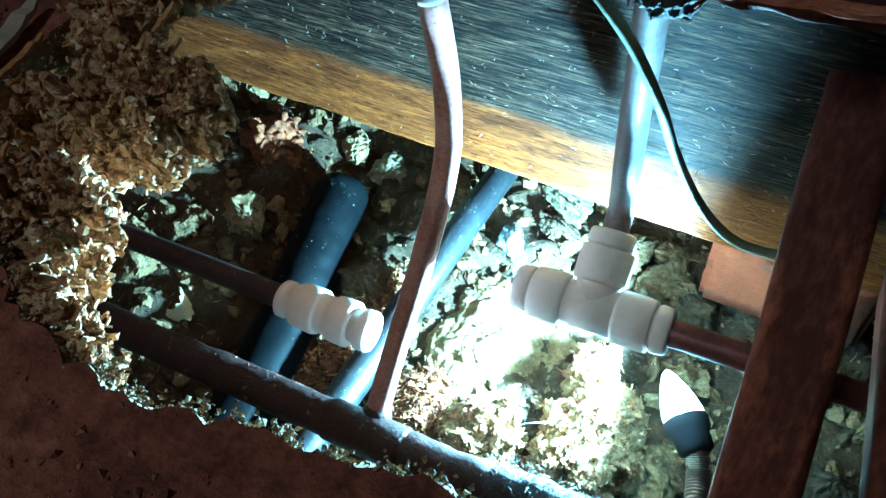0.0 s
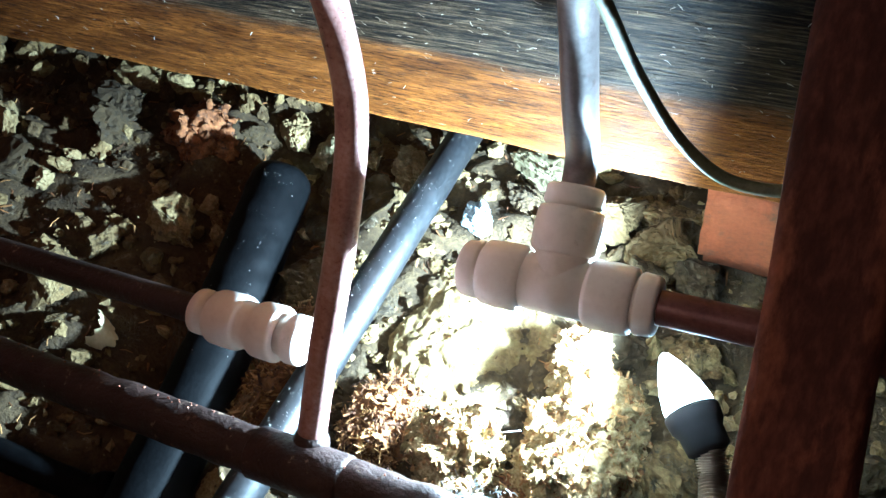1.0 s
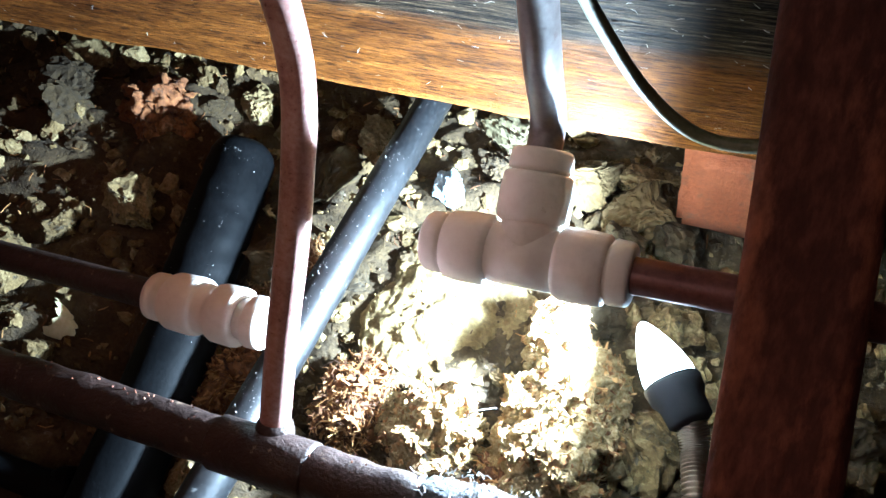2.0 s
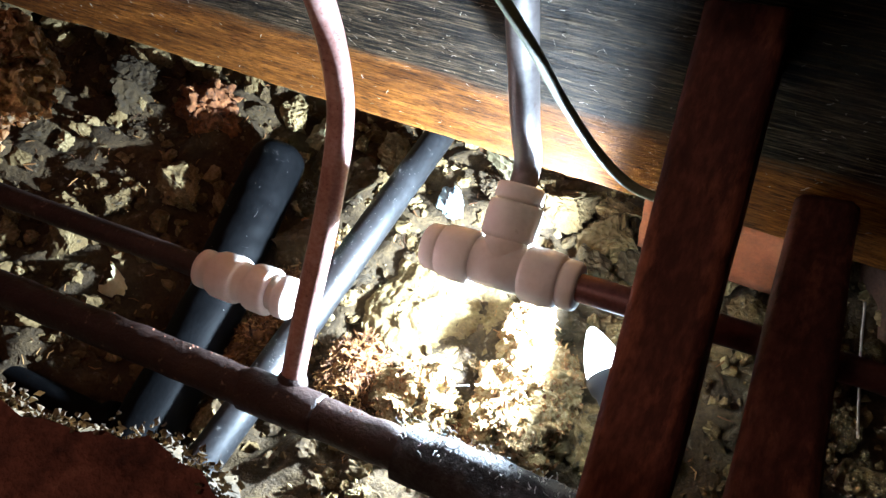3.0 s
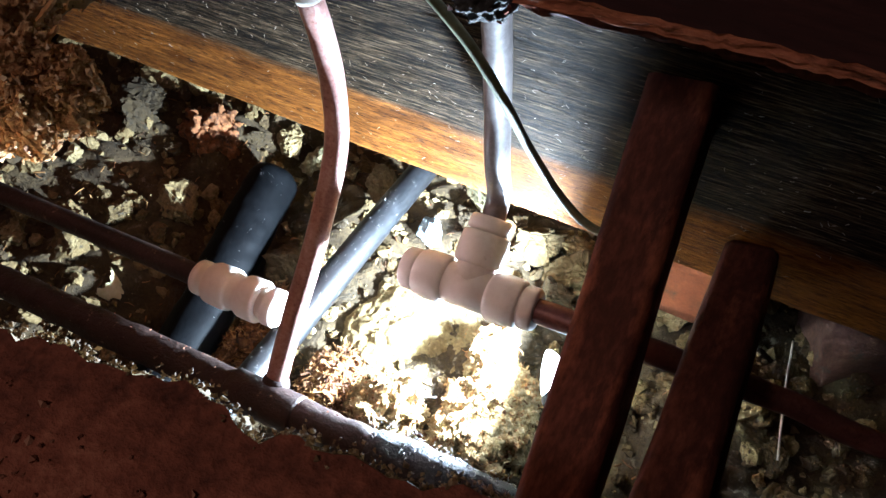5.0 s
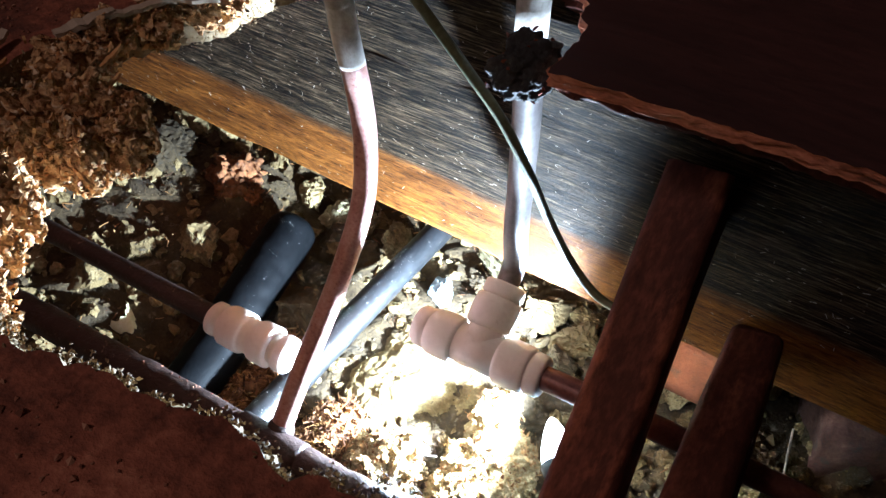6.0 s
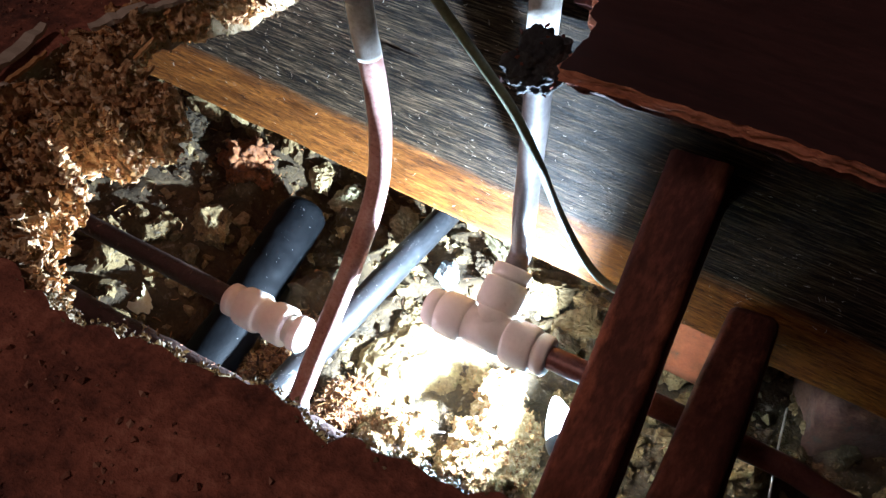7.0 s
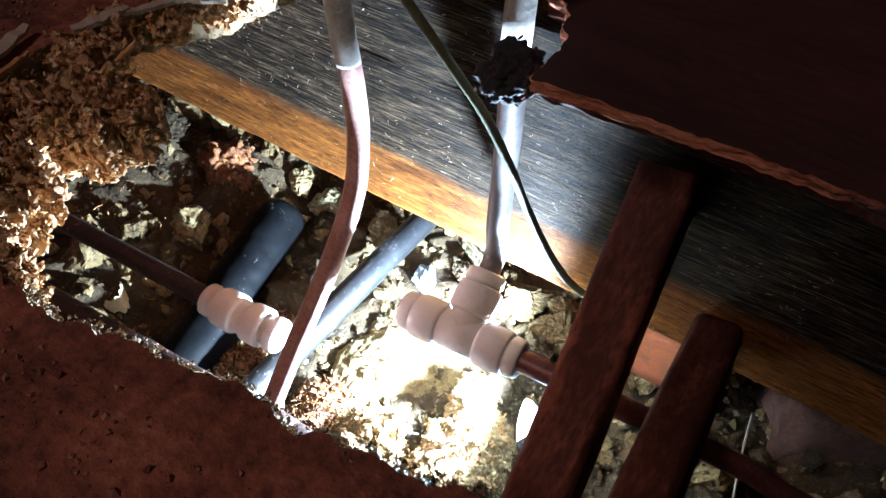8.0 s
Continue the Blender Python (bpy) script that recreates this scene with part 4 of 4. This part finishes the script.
# bent pale flake, a leaf-like scrap standing on its edge
bm = bmesh.new()
rows = []
for k, q in enumerate(spline([(-0.1965, -0.0020, 0.052), (-0.1890, -0.0070, 0.050), (-0.1850, -0.0140, 0.047), (-0.1935, -0.0220, 0.045), (-0.2010, -0.0240, 0.044)], 5)):
    w = 0.0012 + 0.0062 * math.sin(math.pi * min(1.0, k / 17)) ** 0.8 + 0.0016 * math.sin(k * 1.9)
    lean = Vector((-0.55, 0.10, 0.83)) * w
    flat = Vector((0.83, 0.0, 0.55)) * 0.0008
    rows.append([bm.verts.new(q + e * lean + f * flat) for e, f in ((-1, -1), (1, -1), (1, 1), (-1, 1))])
for r0, r1 in zip(rows, rows[1:]):
    for n in range(4):
        bm.faces.new((r0[n], r0[(n + 1) % 4], r1[(n + 1) % 4], r1[n]))
bm.faces.new(rows[0])
bm.faces.new(rows[-1])
solo("scrap", bm, M_SCRAP, "bent pale yellow scrap standing on the rubble", "scrap", smooth=False, at=(-0.19, -0.012, 0.045))


# ---- loose insulation and fibres ----
def wad(name, centre, size, seed, core, fibre, count, label, rough=0.85, length=(0.002, 0.008), wide=(0.0008, 0.0024)):
    t = thing(name, (centre[0], centre[1], centre[2] - size[2]), label, "insulation", "insulation wads")
    rng = random.Random(seed)
    bm = bmesh.new()
    bmesh.ops.create_icosphere(bm, subdivisions=6, radius=1)
    o = Vector((seed * 3.1, 0, 0))
    for v in bm.verts:
        d = v.co.normalized()
        k = 1 + rough * 0.40 * noise.fractal(d * 1.8 + o, 0.9, 2.0, 3)
        v.co = Vector(centre) + Vector([a * b * k for a, b in zip(d, size)])
        v.co += crumble(v.co, seed, 130, rough * 0.0048)
    hull = [v.co.copy() for v in bm.verts if v.co.z > centre[2] - size[2] * 0.5]
    part("core", bm, core, t)
    fl = Flakes()
    for _ in range(count):
        p = rng.choice(hull)
        d = (p - Vector(centre)).normalized()
        if rng.random() < 0.38:
            fl.chip(p + d * rng.uniform(-0.001, 0.001), rng.uniform(0.0008, 0.0026), rng)
        else:
            fl.add(p + d * rng.uniform(-0.001, 0.0015), Vector((rng.gauss(0, 1), rng.gauss(0, 1), rng.gauss(0, 1))) + d * 0.4, rng.uniform(*length), rng.uniform(*wide), 0.0003, rng.uniform(-.3, .3), rng)
    stuff("fibres", fl, fibre, "loose flaky fibres", "fibres", t)


wad("insulation_wad", (0.050, 0.003, 0.028), (0.024, 0.027, 0.023), 2, M_WOOL, M_FIBRE, 1100, "clump of loose yellow insulation beside the torch", 1.0)
wad("insulation_wad", (0.110, 0.026, 0.032), (0.029, 0.040, 0.027), 5, M_WOOL, M_FIBRE, 1700, "clump of loose yellow insulation in front of the torch", 1.0)
wad("insulation_wad", (0.097, 0.070, 0.038), (0.016, 0.022, 0.029), 31, M_WOOL, M_FIBRE, 700, "upright clump of loose yellow insulation behind the torch", 1.0)
wad("fibre_clump", (0.082, -0.012, 0.016), (0.026, 0.020, 0.012), 9, M_BROWNFIBRE, M_BROWNFIBRE, 700, "low clump of brown shredded fibres beside the pipe", 0.8, (0.004, 0.015), (0.0005, 0.0018))
wad("fibre_clump", (0.000, 0.006, 0.026), (0.022, 0.022, 0.016), 12, M_BROWNFIBRE, M_BROWNFIBRE, 1500, "clump of brown shredded fibres beside the copper pipe", 0.8, (0.004, 0.015), (0.0005, 0.0018))
wad("fibre_clump", (-0.074, 0.066, 0.024), (0.022, 0.030, 0.013), 15, M_BROWNFIBRE, M_FIBRE, 1300, "clump of orange shredded fibres beside the black pipe", 0.8, (0.004, 0.015), (0.0005, 0.0018))
wad("fibre_clump", (-0.072, -0.010, 0.026), (0.020, 0.030, 0.015), 18, M_BROWNFIBRE, M_BROWNFIBRE, 1100, "clump of brown shredded fibres under the coupling", 0.8, (0.004, 0.015), (0.0005, 0.0018))
wad("mortar_heap", (0.018, 0.070, 0.012), (0.044, 0.052, 0.021), 22, M_SAND, M_SAND, 300, "heap of pale yellowish old mortar", 0.35, (0.001, 0.003))
wad("mortar_heap", (0.004, 0.108, 0.010), (0.028, 0.032, 0.018), 28, M_SAND, M_SAND, 200, "heap of pale yellowish old mortar", 0.35, (0.001, 0.003))
wad("mortar_heap", (0.058, 0.086, 0.008), (0.034, 0.034, 0.015), 25, M_SAND, M_SAND, 200, "heap of pale yellowish old mortar", 0.3, (0.001, 0.003))

# a curled strand and a stray twig
for pts, r, m, name, label in (
        ([(0.071, 0.004, 0.066), (0.077, 0.006, 0.074), (0.086, 0.010, 0.076)], 0.0004, M_LINT, "strand", "thin curled white strand on the insulation"),
        ([(0.268, 0.136, 0.10), (0.272, 0.10, 0.10), (0.279, 0.055, 0.10)], 0.0007, M_LINT, "stick", "thin pale stick leaning in the rubble")):
    solo(name, tube(bmesh.new(), spline(pts, 10), r, 8, 0.2), m, label, name, at=pts[0])

# ---- rubble ----
rng = random.Random(42)
TAKEN = [(-0.21, 0.138, 0.035), (0.05, 0.0, 0.03), (0.11, 0.035, 0.04), (0.09, -0.015, 0.03), (0.02, 0.07, 0.045), (0.06, 0.085, 0.033), (0.19, 0.25, 0.07), (-0.19, -0.012, 0.018), (-0.004, 0.156, 0.022), (-0.256, 0.004, 0.016), (-0.163, 0.178, 0.022), (0.014, 0.205, 0.03)]
shapes = [finish(rock((0, 0, 0), (1, 0.8, 0.7), 300 + i, 4, 0.5), "stone", M_STONE, False) for i in range(14)]


def free_place():
    while True:
        x, y = rng.uniform(-0.52, 0.42), rng.uniform(-0.075, 0.46)
        if not any((x - a) ** 2 + (y - b) ** 2 < c * c for a, b, c in TAKEN):
            return x, y


for _ in range(290):
    x, y = free_place()
    s = rng.choice((0.008, 0.010, 0.012, 0.015, 0.020, 0.026)) * rng.uniform(0.8, 1.2)
    ob = new("stone", rng.choice(shapes))
    ob.location = (x, y, ground_height(x, y) + s * 0.3)
    ob.rotation_euler = (rng.uniform(-0.5, 0.5), rng.uniform(-0.5, 0.5), rng.uniform(0, 6.3))
    ob.scale = (s, s, s)
    tagged(ob, "rough limestone rubble stone lying in dark earth", "stone", "rubble stones")

# smaller rubble, joined
small = [rock((0, 0, 0), (1, 0.8, 0.65), 400 + i, 3, 0.7) for i in range(8)]
small = [([v.co.copy() for v in b.verts], [[v.index for v in f.verts] for f in b.faces]) for b in small if not b.verts.index_update()]
fl = Flakes()
for _ in range(1900):
    x, y = free_place()
    vs, fs = rng.choice(small)
    s = 0.003 + 0.0085 * rng.random() ** 1.6
    e = Euler((rng.uniform(0, 6), rng.uniform(0, 6), rng.uniform(0, 6))).to_matrix()
    k = len(fl.v)
    c = Vector((x, y, ground_height(x, y) + 0.0015 + s * 0.3))
    fl.v += [c + e @ (q * s) for q in vs]
    fl.f += [tuple(k + i for i in f) for f in fs]
stuff("rubble", fl, M_GRAVEL, "small broken rubble between the stones", "rubble")
fl = Flakes()
for _ in range(7000):
    x, y = rng.uniform(-0.55, 0.45), rng.uniform(-0.085, 0.50)
    fl.chip((x, y, ground_height(x, y) + 0.001), 0.0009 + 0.0042 * rng.random() ** 3, rng)
stuff("gravel", fl, M_GRAVEL, "loose gravel and mortar crumbs on the earth", "gravel")
fl = Flakes()
for _ in range(700):
    x, y = rng.uniform(-0.40, 0.25), rng.uniform(-0.12, 0.30)
    fl.add((x, y, ground_height(x, y) + 0.003), (rng.gauss(0, 1), rng.gauss(0, 1), rng.gauss(0, 0.3)), rng.uniform(0.003, 0.010), rng.uniform(0.0005, 0.0014), 0.0004, rng.uniform(-.2, .3), rng)
stuff("litter", fl, M_BROWNFIBRE, "scattered brown wood shavings and fibres", "litter")
